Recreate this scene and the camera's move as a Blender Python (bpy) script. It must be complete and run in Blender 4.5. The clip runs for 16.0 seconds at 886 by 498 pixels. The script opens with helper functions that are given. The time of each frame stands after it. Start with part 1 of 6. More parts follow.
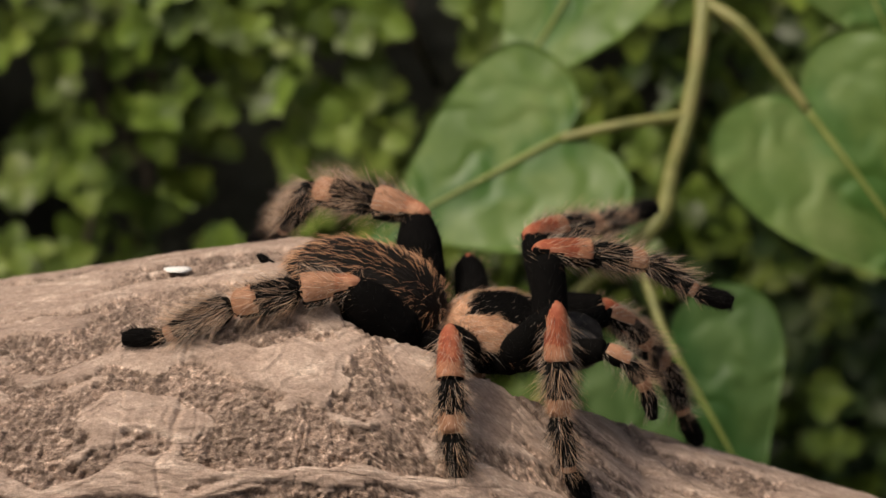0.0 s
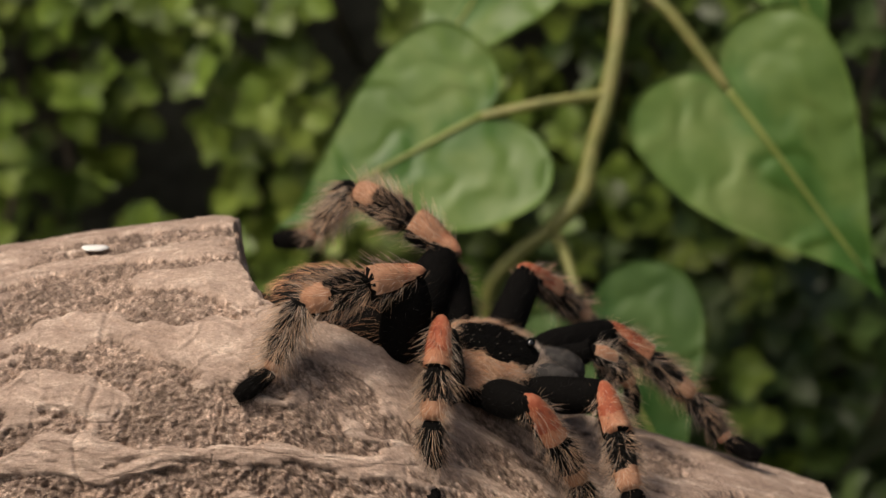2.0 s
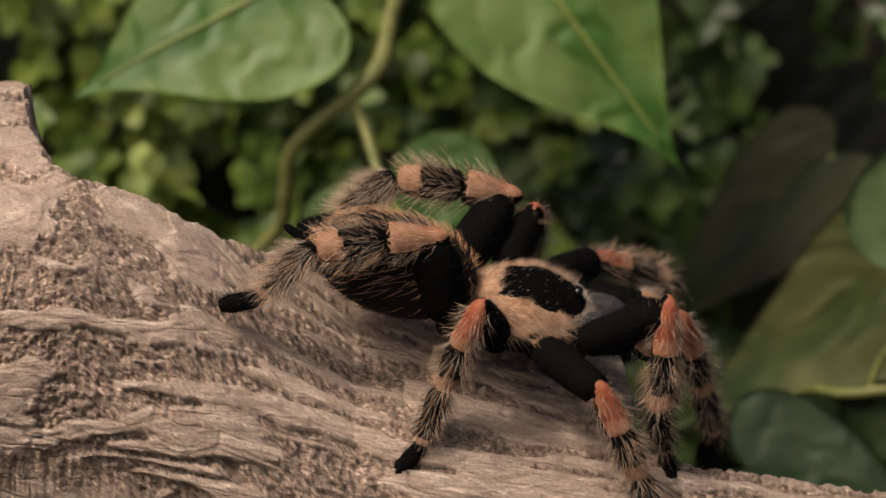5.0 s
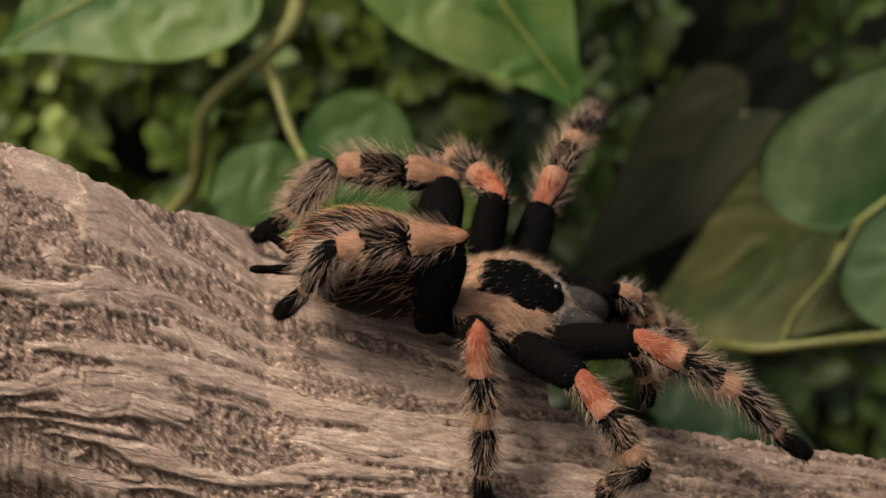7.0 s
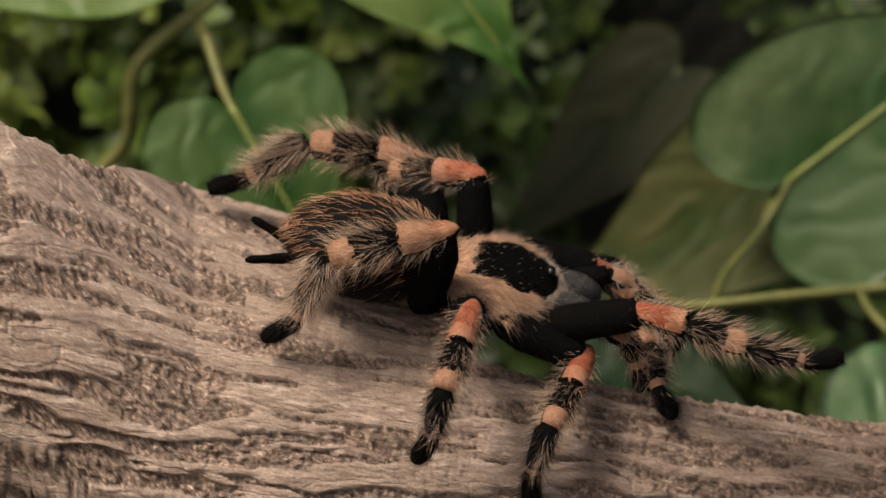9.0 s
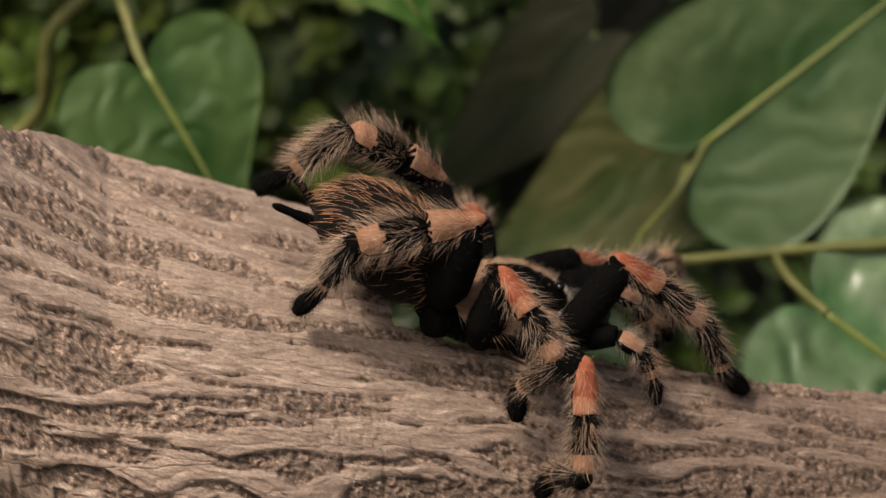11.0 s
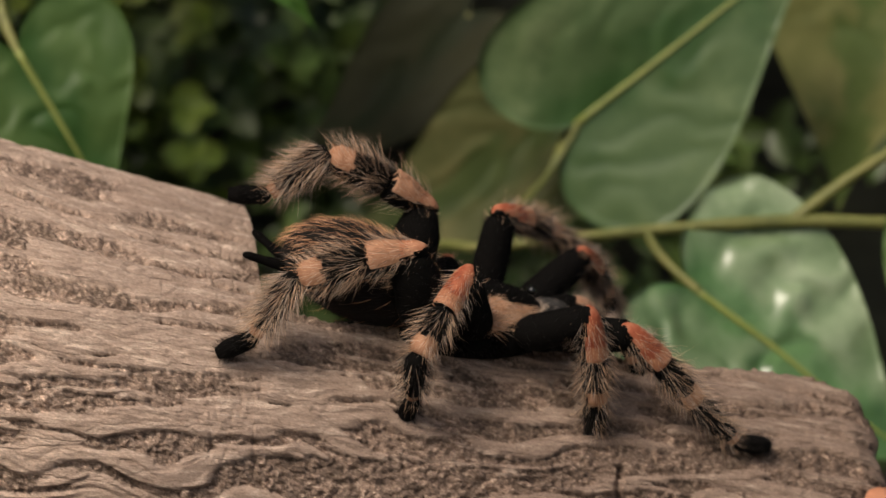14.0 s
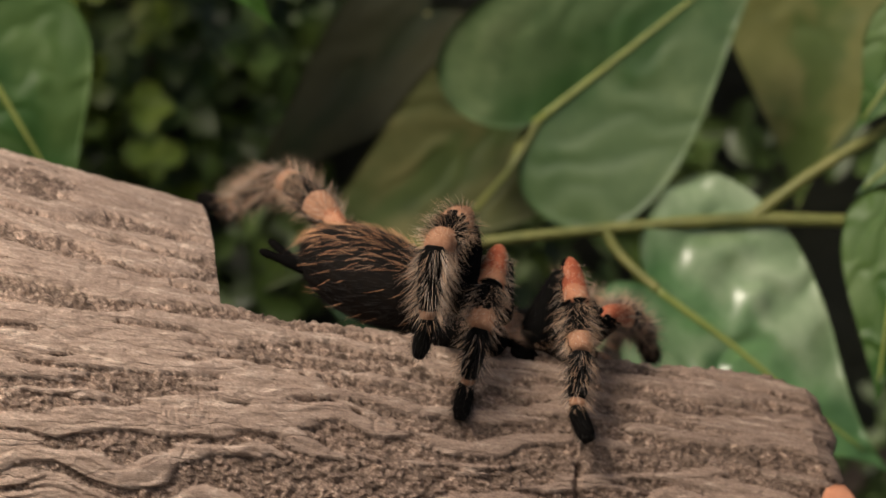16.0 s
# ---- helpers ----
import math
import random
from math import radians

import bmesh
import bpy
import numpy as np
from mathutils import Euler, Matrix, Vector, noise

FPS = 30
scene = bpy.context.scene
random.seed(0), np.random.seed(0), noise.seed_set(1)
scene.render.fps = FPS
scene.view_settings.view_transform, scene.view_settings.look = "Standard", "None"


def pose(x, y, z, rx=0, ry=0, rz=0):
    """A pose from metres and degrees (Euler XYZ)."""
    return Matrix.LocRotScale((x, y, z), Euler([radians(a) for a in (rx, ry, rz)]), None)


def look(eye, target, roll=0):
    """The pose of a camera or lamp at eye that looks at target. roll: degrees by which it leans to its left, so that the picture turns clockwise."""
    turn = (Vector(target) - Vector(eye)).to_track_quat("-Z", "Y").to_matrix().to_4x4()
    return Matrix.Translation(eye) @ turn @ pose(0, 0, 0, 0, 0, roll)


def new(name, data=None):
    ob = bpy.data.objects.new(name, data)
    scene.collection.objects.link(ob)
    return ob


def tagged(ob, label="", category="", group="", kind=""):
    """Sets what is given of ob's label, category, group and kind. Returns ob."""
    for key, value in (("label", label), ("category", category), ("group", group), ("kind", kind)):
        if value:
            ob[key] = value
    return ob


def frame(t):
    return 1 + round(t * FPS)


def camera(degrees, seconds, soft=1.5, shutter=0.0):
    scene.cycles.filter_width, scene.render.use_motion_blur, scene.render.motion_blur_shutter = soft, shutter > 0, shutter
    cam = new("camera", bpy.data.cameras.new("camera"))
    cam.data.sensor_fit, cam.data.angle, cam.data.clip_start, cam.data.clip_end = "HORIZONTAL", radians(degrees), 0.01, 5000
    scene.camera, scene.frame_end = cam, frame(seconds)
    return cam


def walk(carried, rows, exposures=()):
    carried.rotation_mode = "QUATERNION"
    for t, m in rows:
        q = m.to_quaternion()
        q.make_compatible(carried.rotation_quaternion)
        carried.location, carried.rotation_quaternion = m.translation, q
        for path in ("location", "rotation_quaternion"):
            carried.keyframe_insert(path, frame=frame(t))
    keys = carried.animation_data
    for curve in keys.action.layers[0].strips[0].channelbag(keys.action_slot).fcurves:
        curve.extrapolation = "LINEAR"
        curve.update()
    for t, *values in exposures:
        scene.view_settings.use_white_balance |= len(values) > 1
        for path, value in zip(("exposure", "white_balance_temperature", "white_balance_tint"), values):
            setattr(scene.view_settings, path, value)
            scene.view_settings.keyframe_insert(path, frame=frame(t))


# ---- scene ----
# ---------- camera ----------
cam = camera(15.0, 16.0, soft=1.4)
cam.data.dof.use_dof = True
cam.data.dof.focus_distance = 0.690
cam.data.dof.aperture_fstop = 13.0
PATH = [
    (0.0, (-0.00707, -0.69390, 0.15237), (-0.03641, 0.01364, 0.02224), -0.69),
    (0.5, (-0.00602, -0.69389, 0.15221), (-0.03102, 0.01370, 0.02143), -0.63),
    (1.0, (-0.00500, -0.69389, 0.15203), (-0.02576, 0.01369, 0.02047), -0.57),
    (1.5, (-0.00414, -0.69391, 0.15177), (-0.02134, 0.01356, 0.01914), -0.57),
    (2.0, (-0.00367, -0.69396, 0.15143), (-0.01892, 0.01329, 0.01741), -0.56),
    (2.5, (-0.00335, -0.69407, 0.15083), (-0.01728, 0.01273, 0.01430), -0.49),
    (3.0, (-0.00298, -0.69442, 0.14905), (-0.01535, 0.01094, 0.00514), -0.48),
    (3.5, (-0.00169, -0.69450, 0.14859), (-0.00869, 0.01054, 0.00275), -0.34),
    (4.0, (0.00027, -0.69461, 0.14802), (0.00141, 0.00998, -0.00015), -0.14),
    (4.5, (0.00268, -0.69489, 0.14678), (0.01379, 0.00850, -0.00657), -0.01),
    (5.0, (0.00492, -0.69513, 0.14595), (0.02535, 0.00729, -0.01087), -0.01),
    (5.2, (0.00575, -0.69519, 0.14577), (0.02964, 0.00696, -0.01176), 0.04),
    (7.3, (0.00899, -0.69572, 0.14408), (0.04631, 0.00422, -0.02049), -0.14),
    (7.5, (0.00933, -0.69576, 0.14399), (0.04808, 0.00402, -0.02094), -0.04),
    (8.0, (0.01015, -0.69591, 0.14358), (0.05227, 0.00327, -0.02308), -0.02),
    (8.5, (0.01079, -0.69607, 0.14307), (0.05560, 0.00244, -0.02569), 0.05),
    (9.0, (0.01146, -0.69627, 0.14244), (0.05902, 0.00142, -0.02892), 0.09),
    (9.2, (0.01185, -0.69637, 0.14213), (0.06103, 0.00089, -0.03053), 0.21),
    (11.3, (0.01547, -0.69700, 0.14081), (0.07967, -0.00234, -0.03730), 0.21),
    (11.5, (0.01578, -0.69706, 0.14069), (0.08131, -0.00265, -0.03794), 0.26),
    (12.0, (0.01665, -0.69719, 0.14050), (0.08579, -0.00334, -0.03893), 0.29),
    (12.5, (0.01789, -0.69734, 0.14043), (0.09214, -0.00410, -0.03930), 0.36),
    (13.0, (0.01901, -0.69749, 0.14034), (0.09792, -0.00485, -0.03976), 0.39),
    (13.5, (0.01975, -0.69760, 0.14024), (0.10177, -0.00543, -0.04025), 0.41),
    (14.0, (0.02035, -0.69770, 0.14014), (0.10483, -0.00593, -0.04077), 0.45),
    (14.5, (0.02082, -0.69778, 0.14005), (0.10725, -0.00635, -0.04123), 0.43),
    (15.0, (0.02134, -0.69785, 0.14002), (0.10994, -0.00674, -0.04140), 0.46),
    (15.5, (0.02176, -0.69789, 0.14007), (0.11208, -0.00695, -0.04114), 0.45),
    (16.0, (0.02208, -0.69793, 0.14010), (0.11373, -0.00712, -0.04097), 0.50),
]
walk(cam, [(t, look(eye, target, roll)) for t, eye, target, roll in PATH], exposures=[(0.0, 0.0), (16.0, 0.0)])

# ---------- light ----------
world = bpy.data.worlds.new("world")
scene.world = world
world.use_nodes = True
wn = world.node_tree.nodes
sky = wn.new("ShaderNodeTexSky")
sky.sky_type = "NISHITA"
sky.sun_disc = False
sky.sun_elevation = radians(48)
sky.sun_rotation = radians(220)
sky.air_density = 1.0
sky.dust_density = 6.0
sky.ozone_density = 0.4
wn["Background"].inputs["Strength"].default_value = 0.086
world.node_tree.links.new(sky.outputs["Color"], wn["Background"].inputs["Color"])
sun_data = bpy.data.lights.new("sun", "SUN")
sun_data.energy = 3.2
sun_data.angle = radians(14)
sun_data.color = (1.0, 0.87, 0.74)
sun = new("sun", sun_data)
sun.matrix_world = look((-0.55, -0.46, 1.03), (0, 0, 0))


# ---------- materials ----------
def material(name, colours, scale=60.0, stretch=(1, 1, 1), rough=0.7, bump=0.3, bump_scale=200.0, bump_dist=0.0005,
             detail=6.0, coords="Object", sheen=0.0, spec=0.5, island=0.0, sub=0.0):
    """A surface of two or three colours mixed by noise at two scales, with fine relief."""
    m = bpy.data.materials.new(name)
    m.use_nodes = True
    nt = m.node_tree
    b = nt.nodes["Principled BSDF"]
    co = nt.nodes.new("ShaderNodeTexCoord")
    mp = nt.nodes.new("ShaderNodeMapping")
    mp.inputs["Scale"].default_value = stretch
    nt.links.new(co.outputs[coords], mp.inputs["Vector"])
    n1 = nt.nodes.new("ShaderNodeTexNoise")
    n1.inputs["Scale"].default_value = scale
    n1.inputs["Detail"].default_value = detail
    n1.inputs["Roughness"].default_value = 0.65
    nt.links.new(mp.outputs["Vector"], n1.inputs["Vector"])
    ramp = nt.nodes.new("ShaderNodeValToRGB")
    el = ramp.color_ramp.elements
    el[0].position, el[0].color = 0.32, (*colours[0], 1)
    el[1].position, el[1].color = 0.68, (*colours[-1], 1)
    if len(colours) == 3:
        e = el.new(0.5)
        e.color = (*colours[1], 1)
    nt.links.new(n1.outputs["Fac"], ramp.inputs["Fac"])
    colour = ramp.outputs["Color"]
    if island:
        geo = nt.nodes.new("ShaderNodeNewGeometry")
        hsv = nt.nodes.new("ShaderNodeHueSaturation")
        mr = nt.nodes.new("ShaderNodeMapRange")
        mr.inputs["To Min"].default_value, mr.inputs["To Max"].default_value = 1 - island, 1 + island
        nt.links.new(geo.outputs["Random Per Island"], mr.inputs["Value"])
        nt.links.new(mr.outputs["Result"], hsv.inputs["Value"])
        nt.links.new(colour, hsv.inputs["Color"])
        colour = hsv.outputs["Color"]
    nt.links.new(colour, b.inputs["Base Color"])
    n2 = nt.nodes.new("ShaderNodeTexNoise")
    n2.inputs["Scale"].default_value = bump_scale
    n2.inputs["Detail"].default_value = 5.0
    nt.links.new(mp.outputs["Vector"], n2.inputs["Vector"])
    bp = nt.nodes.new("ShaderNodeBump")
    bp.inputs["Strength"].default_value = bump
    bp.inputs["Distance"].default_value = bump_dist
    nt.links.new(n2.outputs["Fac"], bp.inputs["Height"])
    nt.links.new(bp.outputs["Normal"], b.inputs["Normal"])
    rr = nt.nodes.new("ShaderNodeMapRange")
    rr.inputs["To Min"].default_value, rr.inputs["To Max"].default_value = rough - 0.1, min(rough + 0.1, 1)
    nt.links.new(n1.outputs["Fac"], rr.inputs["Value"])
    nt.links.new(rr.outputs["Result"], b.inputs["Roughness"])
    b.inputs["Specular IOR Level"].default_value = spec
    if sheen:
        b.inputs["Sheen Weight"].default_value = sheen
        b.inputs["Sheen Roughness"].default_value = 0.5
    if sub:
        b.inputs["Subsurface Weight"].default_value = sub
        b.inputs["Subsurface Radius"].default_value = (0.002, 0.003, 0.001)
        b.inputs["Subsurface Scale"].default_value = 0.5
    return m


BLACK = material("black_velvet", [(0.0022, 0.002, 0.0018), (0.005, 0.0046, 0.0042)], scale=900, rough=0.9, spec=0.05)
DARKHAIR = material("dark_bristle", [(0.005, 0.0042, 0.0038), (0.018, 0.0145, 0.0115)], scale=500, rough=0.6, spec=0.3, island=0.5)
VELVETHAIR = material("black_pile", [(0.003, 0.0027, 0.0025), (0.008, 0.0072, 0.0066)], scale=500, rough=0.8, spec=0.1)
BROWNFUR = material("dark_brown_fur", [(0.003, 0.0023, 0.0019), (0.009, 0.006, 0.0042)], scale=400, rough=0.8, bump=0.5, bump_scale=1500, bump_dist=0.0003, spec=0.15)
TANHAIR = material("tan_bristle", [(0.50, 0.31, 0.19), (0.76, 0.53, 0.36)], scale=300, rough=0.55, spec=0.3, island=0.35)
PALEHAIR = material("pale_bristle", [(0.42, 0.33, 0.26), (0.70, 0.57, 0.46)], scale=300, rough=0.55, spec=0.3, island=0.4)
RUSTHAIR = material("rust_bristle", [(0.48, 0.215, 0.10), (0.78, 0.45, 0.25)], scale=300, rough=0.55, spec=0.3, island=0.35)
ORANGE = material("orange_knee", [(0.22, 0.046, 0.021), (0.31, 0.092, 0.046), (0.41, 0.18, 0.105)], scale=260, rough=0.7, bump=0.6, bump_scale=1500, bump_dist=0.0002, spec=0.2)
SOFTORANGE = material("soft_orange_knee", [(0.29, 0.105, 0.052), (0.38, 0.17, 0.095), (0.48, 0.28, 0.175)], scale=260, rough=0.7, bump=0.6, bump_scale=1500, bump_dist=0.0002, spec=0.2)
PEACH = material("peach_band", [(0.28, 0.135, 0.075), (0.42, 0.24, 0.15)], scale=500, rough=0.75, bump=0.6, bump_scale=1800, bump_dist=0.0002, spec=0.2)
CARAPACE_TAN = material("tan_fur", [(0.36, 0.185, 0.100), (0.60, 0.37, 0.24)], scale=500, rough=0.8, bump=0.6, bump_scale=1600, bump_dist=0.0003, spec=0.2)
GREYFUR = material("grey_fur", [(0.022, 0.020, 0.019), (0.060, 0.055, 0.050)], scale=700, rough=0.8, bump=0.5, bump_scale=1600, bump_dist=0.0002, spec=0.2)
EYE = material("eye_gloss", [(0.003, 0.003, 0.003), (0.01, 0.01, 0.01)], rough=0.2, bump=0.0)

def leaf_material(name, colours, rough, spec, vein=0.10, relief=0.0006, lines=3.0):
    """A leaf blade with side veins that run from the midrib, pale bloom and fine relief; UV: along and across the blade."""
    m = material(name, colours, scale=30, rough=rough, bump=0.3, bump_scale=260, bump_dist=0.0004, spec=spec)
    nt = m.node_tree
    N, L = nt.nodes, nt.links
    b = N["Principled BSDF"]
    co = N.new("ShaderNodeTexCoord")
    sep = N.new("ShaderNodeSeparateXYZ")
    L.new(co.outputs["UV"], sep.inputs["Vector"])

    def maths(kind, a, c=None):
        n = N.new("ShaderNodeMath")
        n.operation = kind
        for slot, v in enumerate((a, c)):
            if v is None:
                continue
            if isinstance(v, (int, float)):
                n.inputs[slot].default_value = v
            else:
                L.new(v, n.inputs[slot])
        return n.outputs[0]

    wob = N.new("ShaderNodeTexNoise")
    wob.inputs["Scale"].default_value = 4.0
    wob.inputs["Detail"].default_value = 0.6
    L.new(co.outputs["UV"], wob.inputs["Vector"])
    across = maths("ABSOLUTE", sep.outputs["Y"])
    s = maths("ADD", maths("SUBTRACT", maths("MULTIPLY", sep.outputs["X"], lines), maths("MULTIPLY", across, lines * 0.95)), maths("MULTIPLY", wob.outputs["Fac"], 2.6))
    line = maths("ABSOLUTE", maths("SUBTRACT", maths("FRACT", s), 0.5))
    crease = N.new("ShaderNodeMapRange")
    crease.interpolation_type = "SMOOTHSTEP"
    crease.inputs["From Min"].default_value, crease.inputs["From Max"].default_value = 0.0, 0.48
    L.new(line, crease.inputs["Value"])
    old = b.inputs["Base Color"].links[0].from_socket
    dark = N.new("ShaderNodeMix")
    dark.data_type, dark.blend_type = "RGBA", "MULTIPLY"
    L.new(maths("MULTIPLY", maths("SUBTRACT", 1.0, crease.outputs["Result"]), vein), dark.inputs["Factor"])
    L.new(old, dark.inputs[6])
    dark.inputs[7].default_value = (0.45, 0.6, 0.4, 1)
    # deeper green feathers out from the midrib, with a yellowish line beside it
    patch = N.new("ShaderNodeTexNoise")
    patch.inputs["Scale"].default_value = 6.0
    patch.inputs["Detail"].default_value = 4.0
    L.new(co.outputs["UV"], patch.inputs["Vector"])
    reach = maths("ADD", maths("MULTIPLY", across, 2.2), maths("MULTIPLY", patch.outputs["Fac"], 1.1))
    feather = N.new("ShaderNodeMapRange")
    feather.interpolation_type = "SMOOTHSTEP"
    feather.inputs["From Min"].default_value, feather.inputs["From Max"].default_value = 0.95, 0.60
    L.new(reach, feather.inputs["Value"])
    deep = N.new("ShaderNodeMix")
    deep.data_type, deep.blend_type = "RGBA", "MULTIPLY"
    L.new(maths("MULTIPLY", feather.outputs["Result"], 0.9), deep.inputs["Factor"])
    L.new(dark.outputs[2], deep.inputs[6])
    deep.inputs[7].default_value = (0.42, 0.66, 0.40, 1)
    L.new(deep.outputs[2], b.inputs["Base Color"])
    bp = N.new("ShaderNodeBump")
    bp.inputs["Strength"].default_value = 0.8
    bp.inputs["Distance"].default_value = relief
    L.new(maths("MULTIPLY", crease.outputs["Result"], maths("MULTIPLY", wob.outputs["Fac"], 2.0)), bp.inputs["Height"])
    L.new(b.inputs["Normal"].links[0].from_socket, bp.inputs["Normal"])
    L.new(bp.outputs["Normal"], b.inputs["Normal"])
    return m


GREEN = leaf_material("plastic_leaf_green", [(0.058, 0.112, 0.018), (0.090, 0.150, 0.030), (0.160, 0.215, 0.066)], 0.48, 0.30)
# Darker copy of GREEN for the low vine leaf and two at the right.
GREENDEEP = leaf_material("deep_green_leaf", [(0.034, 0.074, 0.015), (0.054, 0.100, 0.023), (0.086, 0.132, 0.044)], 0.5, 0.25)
GREENPALE = leaf_material("pale_green_gloss", [(0.042, 0.080, 0.024), (0.068, 0.110, 0.041), (0.135, 0.182, 0.080)], 0.50, 0.34, vein=0.35, relief=0.0003, lines=5.0)
GREENSHINE = leaf_material("pale_shiny_leaf", [(0.060, 0.115, 0.040), (0.14, 0.20, 0.10), (0.26, 0.33, 0.20)], 0.31, 0.55, vein=0.4, relief=0.0012, lines=3.2)
# Leaves at the back: the shade they stand in is mixed into the colour.
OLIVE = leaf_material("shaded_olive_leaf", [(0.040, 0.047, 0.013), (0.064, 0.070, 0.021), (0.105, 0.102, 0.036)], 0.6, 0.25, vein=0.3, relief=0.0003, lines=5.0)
GREENSHADE = leaf_material("shaded_green_leaf", [(0.020, 0.036, 0.016), (0.036, 0.056, 0.028)], 0.5, 0.25)
# Lighter copy of OLIVE; the brighter light at the right is in its colour.
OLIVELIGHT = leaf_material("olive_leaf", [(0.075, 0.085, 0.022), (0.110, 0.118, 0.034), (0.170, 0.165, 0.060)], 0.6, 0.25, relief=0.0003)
# Near-black olive: the gloom behind the other leaves is in the colour.
BROWNLEAF = leaf_material("shaded_dark_leaf", [(0.013, 0.015, 0.005), (0.026, 0.027, 0.010)], 0.7, 0.2, relief=0.0002)
VEIN = material("leaf_vein", [(0.15, 0.185, 0.034), (0.22, 0.25, 0.058)], scale=120, rough=0.5, bump=0.2)
STEM = material("vine_stem", [(0.11, 0.125, 0.032), (0.18, 0.185, 0.050), (0.25, 0.225, 0.080)], scale=90, rough=0.55, bump=0.5, bump_scale=400, bump_dist=0.0005)
# Dimmer copy of STEM: shade behind the log is put into the colour.
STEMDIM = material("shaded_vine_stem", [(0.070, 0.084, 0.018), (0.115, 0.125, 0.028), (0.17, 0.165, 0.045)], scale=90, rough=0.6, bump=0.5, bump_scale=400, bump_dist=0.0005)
HEDGE = material("hedge_leaf", [(0.034, 0.062, 0.009), (0.085, 0.128, 0.017), (0.155, 0.195, 0.032)], scale=30, rough=0.48, bump=0.2, bump_scale=200, island=0.45, spec=0.28)
# Narrow sprig leaves; their shade is mixed into the green.
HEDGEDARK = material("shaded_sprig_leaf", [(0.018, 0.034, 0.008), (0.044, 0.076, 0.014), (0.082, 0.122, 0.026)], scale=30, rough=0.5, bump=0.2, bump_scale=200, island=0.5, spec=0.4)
TWIG = material("twig", [(0.03, 0.022, 0.012), (0.07, 0.05, 0.03)], scale=60, rough=0.8)
# Near-black: the shade in the gaps between leaves is in this colour.
BACKING = material("gap_shade_sheet", [(0.006, 0.008, 0.004), (0.016, 0.018, 0.008)], scale=40, rough=0.9, bump=0.8, bump_scale=120, bump_dist=0.004)
SOIL = material("soil", [(0.02, 0.014, 0.009), (0.05, 0.036, 0.024)], scale=120, rough=0.95, bump=1.0, bump_scale=260, bump_dist=0.003)
WHITE = material("white_paint", [(0.75, 0.74, 0.70), (0.86, 0.85, 0.82)], scale=200, rough=0.5)
TERRACOTTA = material("dry_leaf", [(0.30, 0.11, 0.05), (0.45, 0.20, 0.11)], scale=120, rough=0.8, bump=0.5)


def bark_material():
    m = bpy.data.materials.new("weathered_bark")
    m.use_nodes = True
    nt = m.node_tree
    L, N = nt.links, nt.nodes
    b = N["Principled BSDF"]
    uv, true_uv = N.new("ShaderNodeUVMap"), N.new("ShaderNodeUVMap")
    uv.uv_map, true_uv.uv_map = "arc", "round"

    def noise_at(scale, stretch, detail=7.0, rough=0.65, warp=0.0, coords=uv):
        mp = N.new("ShaderNodeMapping")
        mp.inputs["Scale"].default_value = stretch
        L.new(coords.outputs["UV"], mp.inputs["Vector"])
        n = N.new("ShaderNodeTexNoise")
        n.inputs["Scale"].default_value = scale
        n.inputs["Detail"].default_value = detail
        n.inputs["Roughness"].default_value = rough
        n.inputs["Distortion"].default_value = warp
        L.new(mp.outputs["Vector"], n.inputs["Vector"])
        return n.outputs["Fac"]

    def ramp(fac, *stops):
        r = N.new("ShaderNodeValToRGB")
        e = r.color_ramp.elements
        e[0].position, e[0].color = stops[0][0], (*stops[0][1], 1)
        e[1].position, e[1].color = stops[-1][0], (*stops[-1][1], 1)
        for p, c in stops[1:-1]:
            k = e.new(p)
            k.color = (*c, 1)
        L.new(fac, r.inputs["Fac"])
        return r.outputs["Color"]

    def mix(fac, a, c, kind="MIX"):
        x = N.new("ShaderNodeMix")
        x.data_type, x.blend_type = "RGBA", kind
        if isinstance(fac, float):
            x.inputs["Factor"].default_value = fac
        else:
            L.new(fac, x.inputs["Factor"])
        L.new(a, x.inputs[6])
        L.new(c, x.inputs[7])
        return x.outputs[2]

    def cells_at(scale, stretch, feature, wobble=0.0025, coords=uv):
        wn_ = N.new("ShaderNodeTexNoise")
        wn_.inputs["Scale"].default_value = scale * 0.6
        wn_.inputs["Detail"].default_value = 3.0
        L.new(coords.outputs["UV"], wn_.inputs["Vector"])
        sc = N.new("ShaderNodeVectorMath")
        sc.operation = "MULTIPLY_ADD"
        L.new(wn_.outputs["Color"], sc.inputs[0])
        sc.inputs[1].default_value = (wobble, wobble, 0)
        L.new(coords.outputs["UV"], sc.inputs[2])
        mp = N.new("ShaderNodeMapping")
        mp.inputs["Scale"].default_value = stretch
        L.new(sc.outputs[0], mp.inputs["Vector"])
        v = N.new("ShaderNodeTexVoronoi")
        v.feature = feature
        v.voronoi_dimensions = "2D"
        v.inputs["Scale"].default_value = scale
        L.new(mp.outputs["Vector"], v.inputs["Vector"])
        return v

    kind = N.new("ShaderNodeAttribute")
    kind.attribute_name = "crumble"
    streak = noise_at(420, (0.26, 1, 1), 8, 0.72, 0.5)
    crumb = noise_at(900, (0.8, 1, 1), 6, 0.75, 0.3, true_uv)
    fibre = noise_at(1500, (0.10, 1, 1), 5, 0.7, 0.3)
    # plates: smooth grey-tan with faint streaks; inner bark: granules light and dark
    base = ramp(streak, (0.33, (0.29, 0.211, 0.166)), (0.45, (0.39, 0.290, 0.230)), (0.55, (0.45, 0.342, 0.275)), (0.65, (0.68, 0.55, 0.45)))
